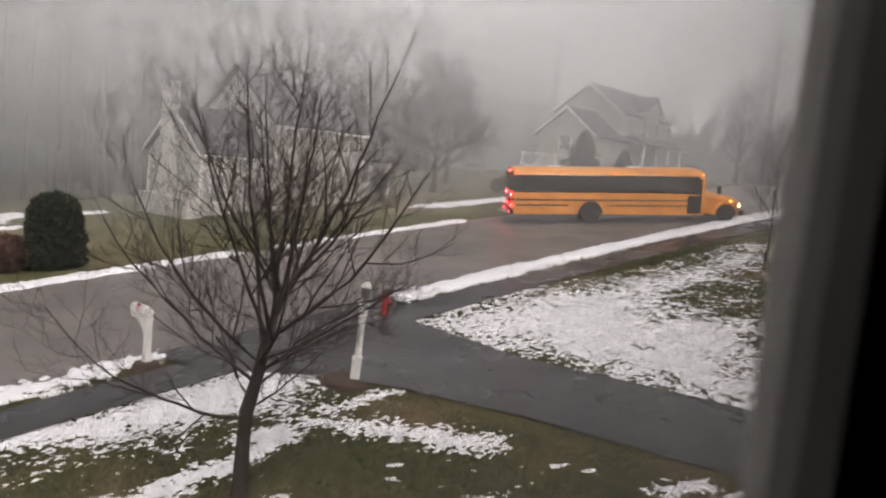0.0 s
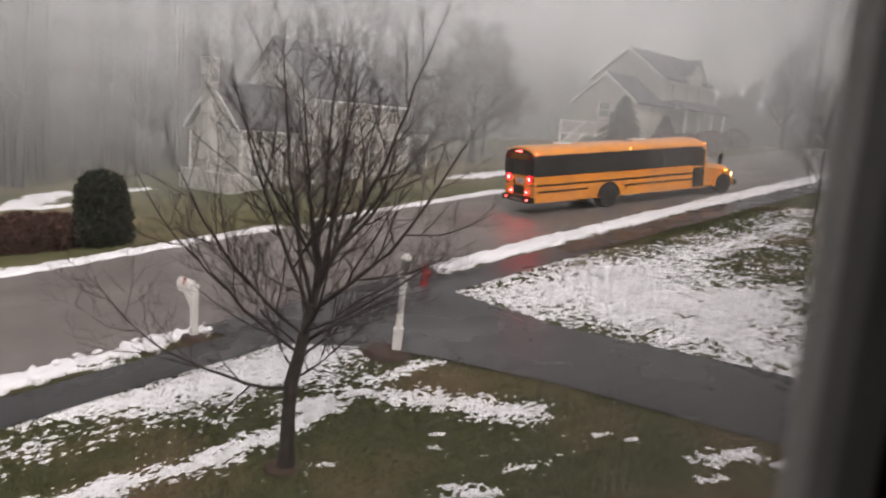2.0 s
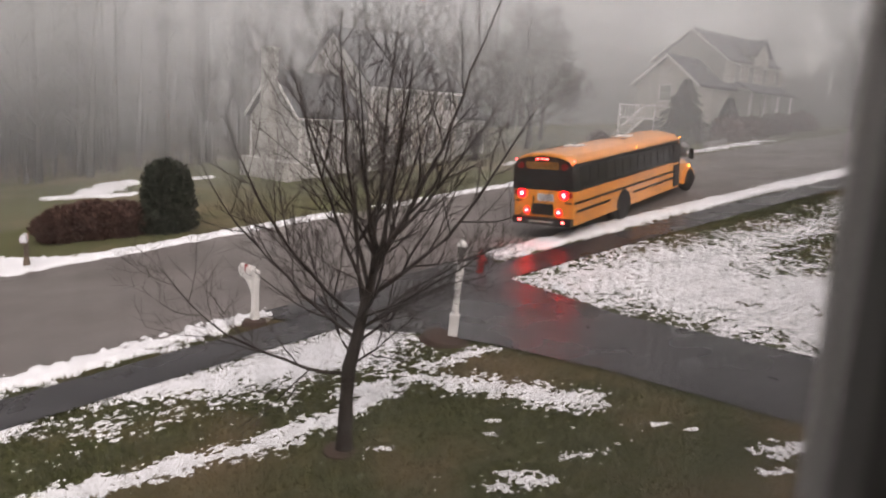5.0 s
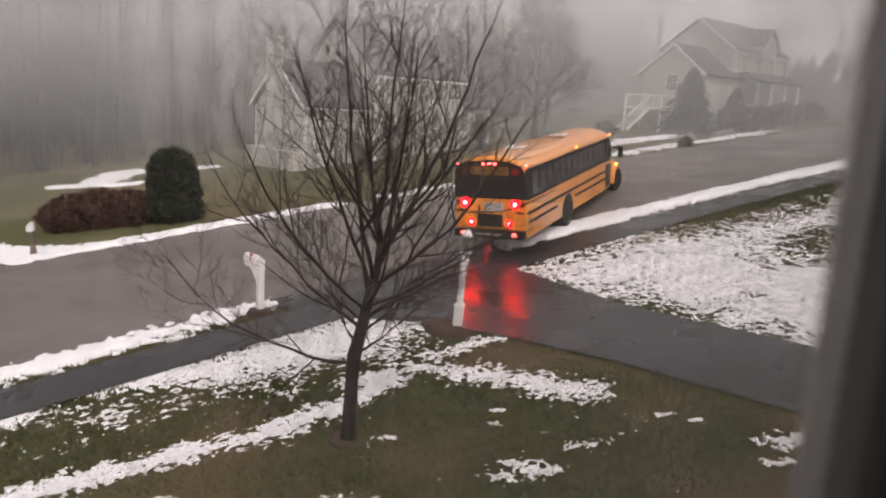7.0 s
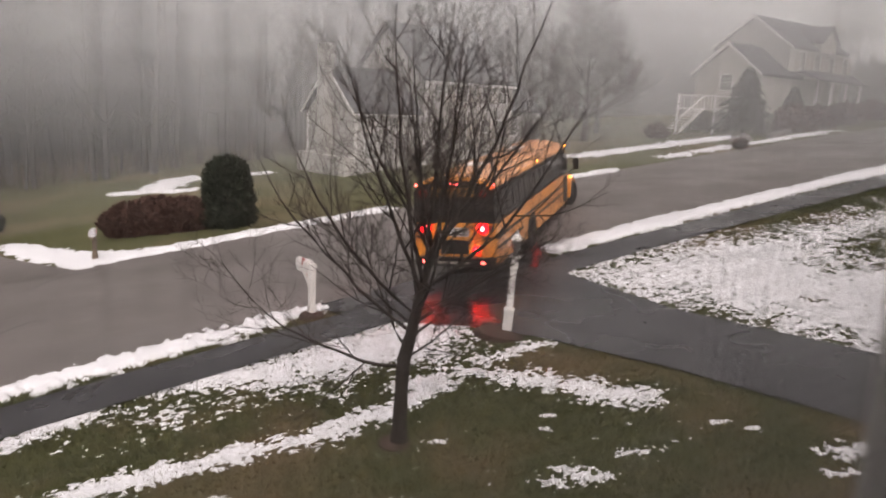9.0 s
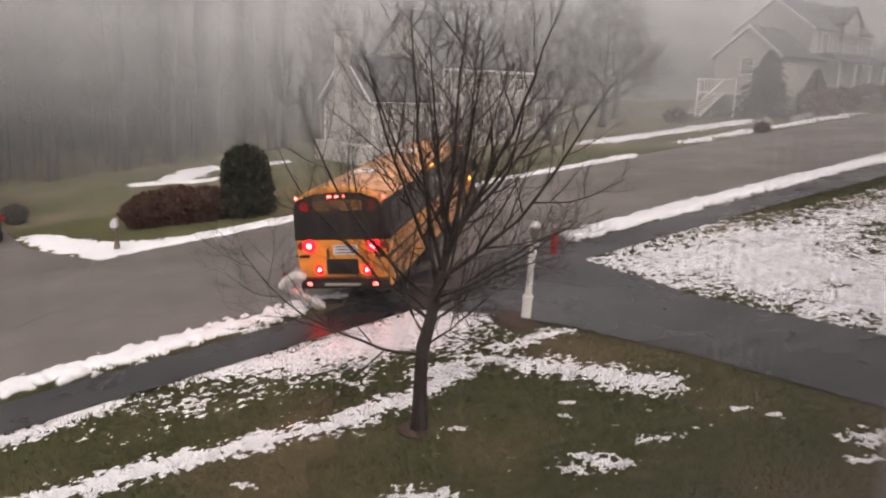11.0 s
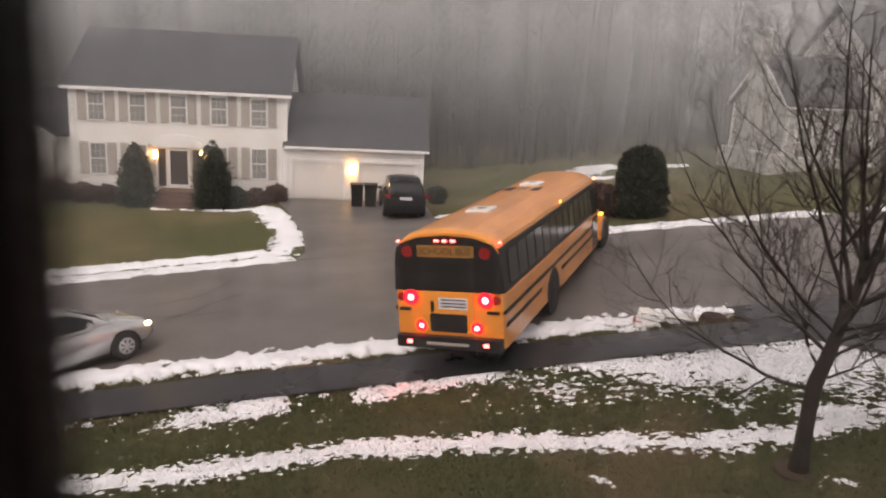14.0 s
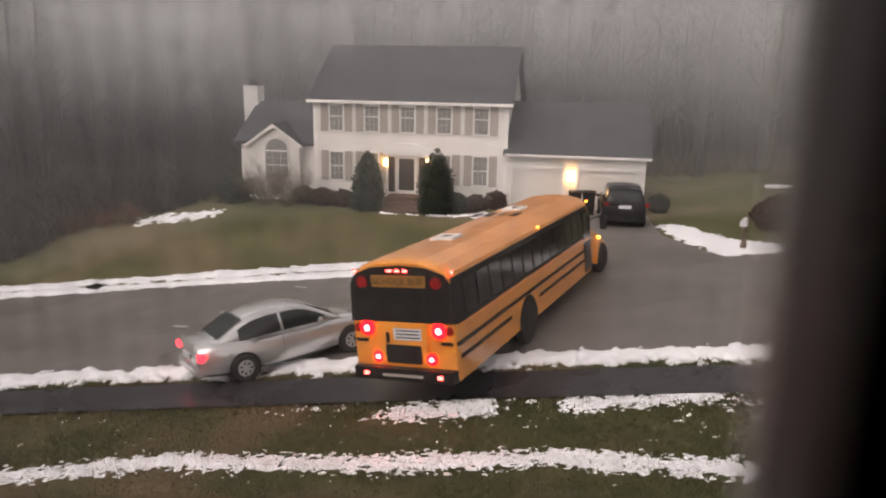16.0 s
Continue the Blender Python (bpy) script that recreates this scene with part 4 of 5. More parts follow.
def build_white_house():
    g = at(3.04, 37.7)
    z0 = -0.62
    house = thing("house", pose(g.x, g.y, z0, 0, 0, TURN), "white two-storey colonial house with dark roof, shutters and lit porch lamps", "house")
    # main block
    clad_walls(house, -16.65, -6.7, 0, 8, -.9, 5.12, 7.7, True, SIDING)
    gable_roof("roof", house, -16.65, -6.7, 0, 8, 5.12, 7.72, .32)
    part("gutter", Mesh().box(-17.0, -6.35, -.42, -.3, 4.86, 5.02, .02), PAINT_WHITE, house)
    for x in (-16.65, -6.7):
        part("corner_board", Mesh().box(x - .1, x + .1, -.04, .06, -.7, 4.95), PAINT_WHITE, house)
    part("frieze_board", Mesh().box(-16.6, -6.75, -.05, .02, 4.72, 4.95), PAINT_WHITE, house)
    for i in range(5):
        x = -15.5 + i * 1.8875
        sash_window(house, x, 0, 4.2, .68, 1.42)
        if i != 2:
            sash_window(house, x, 0, 1.64, .68, 1.42)
    # entrance
    d = part("front_door", Mesh().box(-12.22, -11.28, -.1, .04, .34, 2.2, .01), DOOR_DARK, house, "dark front door behind a white storm door")
    part("storm_frame", Mesh().box(-12.28, -12.16, -.13, 0, .34, 2.24).box(-11.34, -11.22, -.13, 0, .34, 2.24).box(-12.16, -11.34, -.13, 0, 2.14, 2.24).box(-12.16, -11.34, -.13, 0, .34, .5), PAINT_WHITE, d)
    for x in (-12.55, -10.95):
        part("sidelight", Mesh().box(x - .16, x + .16, -.06, .02, .4, 2.2), DOOR_DARK, house)
        part("pilaster", Mesh().box(x - .28 if x < -12 else x + .18, x - .18 if x < -12 else x + .28, -.12, .02, .34, 2.3), PAINT_WHITE, house)
    part("pediment", Mesh().prism([(-12.95, 2.3), (-10.55, 2.3), (-10.55, 2.42)] + [(-11.75 + 1.2 * math.cos(w), 2.42 + .5 * math.sin(w)) for w in np.linspace(0, math.pi, 14)] + [(-12.95, 2.42)], 1, -.25, .02), PAINT_WHITE, house, "white arched door hood")
    steps = part("steps", Mesh().box(-12.6, -10.9, -1.1, 0, -.3, .3), BRICK, house, "red brick steps")
    for i in range(3):
        part("step", Mesh().box(-12.6 - .08 * i, -10.9 + .08 * i, -1.4 - .3 * i, -1.1 - .3 * i, -.8, .12 - .18 * i), BRICK, steps)
    for x in (-12.85, -10.65):
        lamp = part("wall_lamp", Mesh().lathe([(.03, 1.75), (.09, 1.8), (.1, 2.02), (.05, 2.1), (.01, 2.14)], 10, (x, -.16, 0)), PORCH, house, "glowing porch lantern")
        part("lamp_bracket", Mesh().box(x - .03, x + .03, -.16, .02, 1.72, 1.77), BLACK, lamp)
    # garage
    clad_walls(house, -6.7, .1, .02, 7, -.6, 2.68, 4.85, True, SIDING)
    gable_roof("roof", house, -6.5, .1, .02, 7, 2.68, 4.9, .3)
    part("gutter", Mesh().box(-6.7, .4, -.38, -.28, 2.48, 2.6, .02), PAINT_WHITE, house)
    part("corner_board", Mesh().box(0, .16, -.04, .06, -.2, 2.55), PAINT_WHITE, house)
    for x0, x1 in ((-6.32, -3.82), (-3.03, -.3)):
        gd = part("garage_door", Mesh().box(x0, x1, -.03, .06, .02, 1.88), GARAGE_WHITE, house, "white panelled garage door")
        for r in range(4):
            for c in range(4):
                w = (x1 - x0) / 4
                part("door_panel", Mesh().box(x0 + c * w + .07, x0 + (c + 1) * w - .07, -.048, -.02, .07 + r * .46, .42 + r * .46, .012), GARAGE_WHITE, gd)
        part("door_trim", Mesh().box(x0 - .12, x0, -.13, .04, 0, 2.0).box(x1, x1 + .12, -.13, .04, 0, 2.0).box(x0, x1, -.15, .04, 1.88, 2.0), PAINT_WHITE, gd)
    part("wall_lamp", Mesh().lathe([(.03, 1.35), (.1, 1.4), (.11, 1.66), (.05, 1.74), (.01, 1.78)], 10, (-3.42, -.16, 0)), PORCH, house, "glowing garage lantern")
    # low wing with an arched window, and the chimney
    clad_walls(house, -21.2, -16.65, .8, 7, -.9, 2.72, 4.5, True, SIDING)
    gable_roof("roof", house, -21.2, -16.9, .8, 7, 2.72, 4.55, .3)
    clad_walls(house, -20.4, -17.7, .3, 3, -.9, 2.66, 3.5, False, SIDING)
    gable_roof("roof", house, -20.4, -17.7, .3, 3.6, 2.66, 3.58, .22, .12, along_x=False)
    part("rake_board", Mesh().prism([(-20.65, 2.42), (-19.05, 3.5), (-17.45, 2.42), (-17.45, 2.58), (-19.05, 3.68), (-20.65, 2.58)], 1, .02, .09), PAINT_WHITE, house)
    w = sash_window(house, -18.95, .28, 1.5, 1.25, 1.45, shutters=False)
    part("fanlight", Mesh().prism([(.62 * math.cos(k), .8 + .6 * math.sin(k)) for k in np.linspace(0, math.pi, 16)], 1, -.04, -.02), GLASS, w)
    part("fan_trim", Mesh().tube([(.66 * math.cos(k), -.04, .8 + .64 * math.sin(k)) for k in np.linspace(0, math.pi, 16)], [.045] * 16, 6), PAINT_WHITE, w)
    part("chimney", Mesh().box(-22.2, -21.35, 3.5, 4.4, -.6, 5.56).box(-22.23, -21.32, 3.47, 4.43, 5.44, 5.56, .02), PAINT_WHITE, house, "white boxed chimney")
    part("chimney_cap", Mesh().box(-21.95, -21.6, 3.8, 4.1, 5.56, 5.82), BLACK, house)


build_white_house()


def build_grey_house():
    p = at(21.95, 37.3)
    house = thing("house", pose(p.x, p.y, 1.35, 0, 0, TURN), "pale grey house with a tall gabled block, misty behind bare trees", "house")
    clad_walls(house, 0, 4.5, 0, 5.8, -.6, 3.85, 5.6, True, SIDING_GREY)
    gable_roof("roof", house, 0, 4.4, 0, 5.8, 3.85, 6.2, .3)
    part("corner_board", Mesh().box(-.09, .09, -.05, .08, -.3, 3.7), PAINT_WHITE, house)
    part("corner_board", Mesh().box(-.09, .09, 5.74, 5.86, -.3, 3.7), PAINT_WHITE, house)
    part("gutter", Mesh().box(-.3, 4.4, -.4, -.3, 3.6, 3.72), PAINT_WHITE, house)
    part("rake_board", Mesh().prism([(-.3, 3.55), (2.9, 6.15), (6.1, 3.55), (6.1, 3.72), (2.9, 6.36), (-.3, 3.72)], 0, -.38, -.3), PAINT_WHITE, house)
    for x in (1.0, 3.1):
        sash_window(house, x, 0, 1.9, .8, 1.5, False)
    clad_walls(house, 4.5, 11.2, -.4, 8, -.6, 5.95, 9.1, True, SIDING_GREY)
    gable_roof("roof", house, 4.5, 11.2, -.4, 8, 5.95, 9.2, .35)
    for x in (4.5, 11.2):
        part("corner_board", Mesh().box(x - .1, x + .1, -.46, -.32, -.3, 5.8), PAINT_WHITE, house)
    part("gutter", Mesh().box(4.2, 11.5, -.86, -.74, 5.6, 5.76), PAINT_WHITE, house)
    for x in (5.5, 7.2, 9.2, 10.4):
        sash_window(house, x, -.4, 5.3 if x > 6 else 5.2, .8, 1.3, x > 6)
        sash_window(house, x, -.4, 2.8, .8, 1.5, x > 6)
    clad_walls(house, 11.2, 14.7, .6, 6, -.6, 4.3, 5.8, True, SIDING_GREY)
    gable_roof("roof", house, 11.2, 14.7, .6, 6, 4.3, 6.1, .3)
    part("corner_board", Mesh().box(14.62, 14.8, .52, .66, -.3, 4.2), PAINT_WHITE, house)
    for x in (12.4, 13.8):
        sash_window(house, x, .6, 3.2, .75, 1.2, False)
    part("chimney", Mesh().box(-.75, -.1, 2.4, 3.3, -.6, 7.6).box(-.8, -.05, 2.35, 3.35, 7.4, 7.6), SIDING_GREY, house, "pale boxed chimney")
    deck = part("low_wall", Mesh().box(-.9, .0, -.3, 5.5, -.4, 1.2), SIDING_GREY, house)


build_grey_house()


def build_tan_house():
    p = at(50, 29.8)
    house = thing("house", pose(p.x, p.y, 4.9, 0, 0, TURN), "pale gabled house with stairs to a deck, far off in mist", "house")
    clad_walls(house, 0, 5, 0, 5.2, -.6, 4.1, 6.05, True, SIDING_TAN)
    gable_roof("roof", house, 0, 5, 0, 5.2, 4.1, 6.1, .3)
    part("rake_board", Mesh().prism([(-.3, 3.86), (2.6, 6.0), (5.5, 3.86), (5.5, 4.05), (2.6, 6.26), (-.3, 4.05)], 0, -.36, -.3), PAINT_WHITE, house)
    sash_window(house, 0, 2.6, 3.4, .9, 1.1, False, side=True)
    sash_window(house, 0, 1.2, 1.4, .9, 1.1, False, side=True)
    clad_walls(house, 4, 12, .3, 6.3, -.6, 6.3, 8.4, True, SIDING_TAN)
    gable_roof("roof", house, 4, 12, .3, 6.3, 6.3, 8.45, .35)
    part("rake_board", Mesh().prism([(-.1, 6.02), (3.3, 8.36), (6.7, 6.02), (6.7, 6.2), (3.3, 8.62), (-.1, 6.2)], 0, 3.58, 3.66), PAINT_WHITE, house)
    clad_walls(house, 7.6, 9.8, -.1, 3, 6.0, 6.9, 7.9, False, SIDING_TAN)
    gable_roof("dormer_roof", house, 7.6, 9.8, -.1, 3, 6.9, 7.95, .25, .12, along_x=False)
    gable_roof("porch_roof", house, 5, 12, -1.6, .9, 3.9, 4.5, .2, .12)
    for x in (5.2, 7.4, 9.6, 11.8):
        part("porch_post", Mesh().box(x - .08, x + .08, -1.5, -1.34, -.4, 3.8), PAINT_WHITE, house)
        sash_window(house, x + .6, .3, 5.3, .8, 1.2, True)
    deck = part("deck", Mesh().box(-2.6, 0, 1.6, 4.8, 1.35, 1.5), PAINT_WHITE, house, "white timber deck with stairs")
    rails = Mesh().box(-2.6, -2.52, 1.6, 4.8, 2.3, 2.4).box(-2.6, 0, 1.6, 1.68, 2.3, 2.4)
    for k in range(12):
        rails.box(-2.58, -2.54, 1.65 + k * .28, 1.69 + k * .28, 1.5, 2.3)
    for x, y in ((-2.55, 1.65), (-2.55, 4.7), (-.1, 1.65)):
        rails.box(x - .06, x + .06, y - .06, y + .06, -.5, 2.45)
    part("railing", rails, PAINT_WHITE, deck)
    st = Mesh()
    for k in range(8):
        st.box(-2.9 - .3 * k, -2.6 - .3 * k, 2.6, 3.7, 1.2 - .18 * k, 1.28 - .18 * k)
    st.prism([(-2.6, 1.3), (-5.1, -.3), (-5.1, -.05), (-2.6, 1.5)], 1, 2.5, 2.58).prism([(-2.6, 2.3), (-5.1, .75), (-5.1, .88), (-2.6, 2.42)], 1, 2.5, 2.58)
    part("stairs", st, PAINT_WHITE, deck)


build_tan_house()


# ---- trees and shrubs ----
class Grower:
    """Grows tapered limbs into a stem mesh and a twig mesh."""

    def __init__(self, seed, lift=0.35, least=0.0032):
        self.r, self.stem, self.twig, self.lift, self.least = random.Random(seed), Mesh(), Mesh(), lift, least

    def limb(self, p, way, length, rad, level, kids, sides=6, bits=5):
        r = self.r
        way = Vector(way).normalized()
        pts, radii, q = [Vector(p)], [rad], Vector(p)
        end = rad * (0.32 if level < 3 else 0.25)
        for i in range(bits):
            way = (way + Vector((r.gauss(0, .11), r.gauss(0, .11), r.gauss(0, .07) + self.lift * .16))).normalized()
            q = q + way * (length / bits)
            pts.append(q.copy())
            radii.append(rad + (end - rad) * (i + 1) / bits)
        (self.stem if rad > .012 else self.twig).tube(pts, radii, max(3, sides))
        self.fork(pts, radii, length, level, kids, sides, bits)

    def bough(self, p, out, slope, slope_end, length, rad, kids, bits=10):
        """A main limb that leaves at one slope and bends evenly to another."""
        r, q = self.r, Vector(p)
        pts, radii, sway = [q.copy()], [rad], 0.0
        across = Vector((-out.y, out.x, 0))
        for i in range(bits):
            w = radians(slope + (slope_end - slope) * ((i + .5) / bits) ** .8 + r.gauss(0, 5))
            sway = sway * .7 + r.gauss(0, .07)
            q = q + ((out + across * sway) * math.cos(w) + Vector((0, 0, math.sin(w)))) * (length / bits)
            pts.append(q.copy())
            radii.append(rad * (1 - .8 * (i + 1) / bits))
        self.stem.tube(pts, radii, 7)
        self.fork(pts, radii, length, 0, kids, 7, bits)

    def fork(self, pts, radii, length, level, kids, sides, bits):
        r = self.r
        if level >= len(kids):
            return
        lo, hi, spread_, ratio, start = kids[level]
        n = r.randint(lo, hi)
        turn = r.uniform(0, 6.28)
        for k in range(n):
            u = start + (1 - start) * (k + r.uniform(.1, .9)) / n
            i = min(int(u * bits), bits - 1)
            f = u * bits - i
            base = pts[i].lerp(pts[i + 1], f)
            here = (pts[i + 1] - pts[i]).normalized()
            side = here.orthogonal().normalized()
            turn += 2.4 + r.uniform(-.5, .5)
            side.rotate(Matrix.Rotation(turn, 3, here))
            ang = radians(spread_ + r.uniform(-12, 12))
            nw = here * math.cos(ang) + side * math.sin(ang)
            rr = radii[i] * r.uniform(.42, .62)
            self.limb(base, nw, length * ratio * r.uniform(.7, 1.2) * (1.15 - .45 * u), max(rr, self.least), level + 1, kids, sides - 1, 4 if level else 5)


# main boughs: height on the trunk, sideways, depth, slope where they leave and where they end, length, thickness
LOW_BOUGHS = ((1.3, -1.0, -.1, 2, 50, 3.3, .032), (1.85, -1.0, .2, 26, 62, 3.6, .034), (2.15, -1.0, -.25, 36, 74, 3.9, .036), (2.0, 1.0, .2, 36, 18, 2.2, .024),
              (1.45, 1.0, -.3, 34, 52, 1.7, .022), (1.6, -.6, .8, 25, 60, 2.4, .026), (2.1, .25, -1.0, 42, 74, 3.0, .032), (2.3, -.2, 1.0, 42, 74, 3.2, .032),
              (1.75, .9, .5, 30, 46, 2.4, .026), (2.2, 1.0, -.3, 30, 40, 2.5, .026), (1.95, -.9, .6, 26, 54, 2.7, .026), (1.9, 1.0, 0, 46, 30, 2.7, .026))
HIGH_BOUGHS = ((2.5, -.9, .3, 58, 74, 3.9, .04), (2.65, -.4, -.35, 74, 86, 4.1, .042), (2.9, .6, .1, 60, 72, 4.2, .05), (2.8, .2, .35, 84, 82, 4.0, .042),
               (2.5, 1.0, -.2, 40, 60, 3.9, .042), (3.3, 1.0, .2, 44, 58, 3.1, .036), (2.9, .5, -.9, 58, 76, 3.4, .036), (3.0, -.5, .9, 58, 76, 3.4, .036),
               (2.75, .6, .8, 52, 72, 3.4, .036), (3.2, -.3, -.9, 62, 80, 3.2, .034), (3.35, .1, .2, 78, 86, 3.3, .034), (3.1, -.8, 0, 52, 74, 3.2, .034))


def build_maple():
    base = at(6.35, 9.21)
    tree = thing("bare_tree", pose(base.x, base.y, base.z - .02, 0, 0, 0), "young leafless maple with upswept grey-brown branches on the lawn", "tree")
    g = Grower(12, lift=.55, least=.003)
    trunk = [(0, 0, -.05), (0, 0, .1), (.0, 0, .5), (.01, 0, 1.0), (.03, 0, 1.4), (.13, .01, 1.85), (.24, .02, 2.45), (.35, .03, 2.95), (.46, .03, 3.4)]
    g.stem.tube(trunk, [.17, .135, .112, .102, .108, .092, .078, .06, .04], 10)
    kids = [(10, 12, 45, .38, .12), (6, 8, 43, .5, .12), (4, 6, 42, .52, .15)]
    right, into = Vector((.99, .14, 0)), Vector((-.14, .99, 0))
    for h, side, deep, slope, slope_end, length, rad in LOW_BOUGHS + HIGH_BOUGHS:
        p = Vector((float(np.interp(h, [q[2] for q in trunk], [q[0] for q in trunk])), 0, h))
        out = (right * side + into * deep).normalized()
        g.bough(p, out, slope, slope_end, length, rad * .9, kids)
    part("trunk", g.stem, BARK, tree, soft=True)
    part("crown", g.twig, TWIG, tree, "fine bare twigs")
    part("mulch_ring", Mesh().lathe([(.36, -.06), (.32, .02), (.2, .04), (.12, .05)], 18), MULCH, tree)


build_maple()


def build_far_tree(name, a, b, height, seed, label, width=1.0, least=.009, girth=1.0):
    p = at(a, b)
    tree = thing(name, pose(p.x, p.y, p.z - .1), label, "tree")
    g = Grower(seed, .3, least)
    kids = [(7, 9, 42, .5, .2), (6, 8, 40, .5, .2), (4, 5, 38, .5, .2)]
    g.stem.tube([(0, 0, 0), (.05, 0, height * .15), (.05, .05, height * .4), (0, 0, height * .7), (0.05, 0, height)], [height * q * girth for q in (.03, .022, .016, .008, .0012)], 8)
    r = random.Random(seed)
    for k in range(22):
        u = .18 + .75 * k / 22
        w = k * 2.4
        g.limb((0.03, 0, height * u), (math.cos(w) * width, math.sin(w) * width, .8 + u * .8), height * (.52 - .38 * u), height * .011 * girth * (1.15 - u), 0, kids, 5, 5)
    part("trunk", g.stem, FARBARK, tree)
    part("crown", g.twig, FARBARK, tree, "hazy bare twigs")


build_far_tree("bare_tree", 40.4, 37.0, 9.6, 5, "broad leafless tree hazy in mist beside a house", 2.1, .018)
build_far_tree("bare_tree", 37.5, 40.5, 8.5, 8, "leafless tree hazy in mist behind a house", 1.7, .018)
build_far_tree("bare_tree", 45, 40.0, 8.5, 9, "leafless tree hazy in mist beyond the lawn", 1.7, .018)
build_far_tree("bare_tree", 62, 23.5, 8.0, 15, "leafless tree hazy in mist by the road's end", 1.2)
build_far_tree("bare_tree", 30.4, 9.9, 5.6, 17, "slim leafless street tree on a snowy lawn", .8, .002, .4)


def leafy(name, m, outline, mat, label, category, count, leaf, seed, core=True, group=""):
    """A dense shrub: outline gives (radius, height) rings; leaves sit all over and inside it."""
    t = thing(name, m, label, category, group)
    r = random.Random(seed)
    hs = [h for _, h in outline]
    rs = [q for q, _ in outline]
    mesh = Mesh()
    top = max(hs)
    for k in range(count):
        h = r.uniform(0.02, top)
        rad = float(np.interp(h, hs, rs)) * (1 + .10 * math.sin(7 * h / top + seed) + r.gauss(0, .05))
        if r.random() > rad / max(rs) + .15:
            continue
        w = r.uniform(0, 6.283)
        rad *= r.uniform(.78, 1.1) * (1 + .07 * math.sin(3 * w + seed) + .05 * math.sin(5 * w + 4 * h))
        c = Vector((rad * math.cos(w), rad * math.sin(w), h))
        u = Vector((math.cos(w) * .7 + r.gauss(0, .5), math.sin(w) * .7 + r.gauss(0, .5), r.uniform(.2, 1.2))).normalized()
        s = u.orthogonal().normalized()
        s.rotate(Matrix.Rotation(r.uniform(0, 6.28), 3, u))
        q = leaf * r.uniform(.6, 1.4)
        mesh.add([c - s * q * .35, c + s * q * .35, c + u * q + s * q * .1, c + u * q * .8 - s * q * .25], [(0, 1, 2, 3)])
    part("foliage", mesh, mat, t)
    if core:
        part("heart", Mesh().lathe([(max(q * .78, .01), h * .93 + .01) for q, h in outline], 16), mat, t)
    return t


def ground_pose(a, b, turn=0):
    p = at(a, b, -.03)
    return pose(p.x, p.y, p.z, 0, 0, turn)


leafy("arborvitae", ground_pose(11.2, 28.95), [(.7, 0), (.9, .4), (.95, 1.2), (.85, 2.0), (.62, 2.5), (.3, 2.75), (.02, 2.85)], EVERGREEN,
      "dense rounded dark evergreen shrub on the lawn", "shrub", 6500, .13, 1)
for k, (a, b, w, h) in enumerate(((8.1, 30.8, .95, 1.35), (8.9, 30.3, 1.0, 1.45), (9.8, 29.7, .95, 1.35), (7.7, 31.1, .7, 1.15))):
    leafy("bush", ground_pose(a, b), [(w * .8, 0), (w, h * .4), (w * .9, h * .7), (w * .5, h * .93), (.02, h)], REDBUSH,
          "low rounded purple-brown bush beside the evergreen shrub", "shrub", 2600, .12, 20 + k, group="bushes on the far lawn")
# planting by the white house: s runs along its front
for k, (s, y, w, h) in enumerate(((-13.4, -1.5, .88, 2.95), (-9.9, -1.6, .95, 3.25))):
    leafy("arborvitae", ground_pose(3.04 + s, 37.7 + y), [(w * .8, 0), (w, h * .15), (w * .86, h * .4), (w * .55, h * .7), (w * .25, h * .9), (.02, h)], EVERGREEN,
          "tall pointed evergreen beside the front door", "shrub", 3200, .12, 40 + k, group="evergreens beside the door")
for k, (s, y, w, h, mt) in enumerate(((-16.0, -.9, .55, .95, REDBUSH), (-14.95, -.9, .5, .9, REDBUSH), (-8.9, -1.1, .55, 1.0, EVERGREEN), (-7.95, -1.0, .5, .85, REDBUSH), (-7.0, -1.0, .5, .9, REDBUSH), (-20.9, -.8, .95, 1.5, EVERGREEN), (.9, -.3, .45, .9, EVERGREEN), (-17.2, -.4, .6, .9, REDBUSH))):
    leafy("bush", ground_pose(3.04 + s, 37.7 + y), [(w * .8, 0), (w, h * .4), (w * .85, h * .75), (.02, h)], mt,
          "small clipped bush along the house front", "shrub", 1100, .11, 60 + k, group="bushes along the house front")


def twig_bush(name, a, b, width, height, seed, label, mat):
    t = thing(name, ground_pose(a, b), label, "shrub")
    g = Grower(seed, .2, .006)
    r = random.Random(seed)
    for k in range(60):
        w = r.uniform(0, 6.28)
        lean = r.uniform(.1, 1.0) * width
        g.limb((r.gauss(0, .12), r.gauss(0, .12), 0), (math.cos(w) * lean, math.sin(w) * lean, height), height * r.uniform(.7, 1.1), .014, 0, [(4, 6, 30, .45, .3), (2, 3, 30, .5, .3)], 4, 4)
    m = g.stem
    m.add(g.twig.v, g.twig.f)
    part("twigs", m, mat, t)


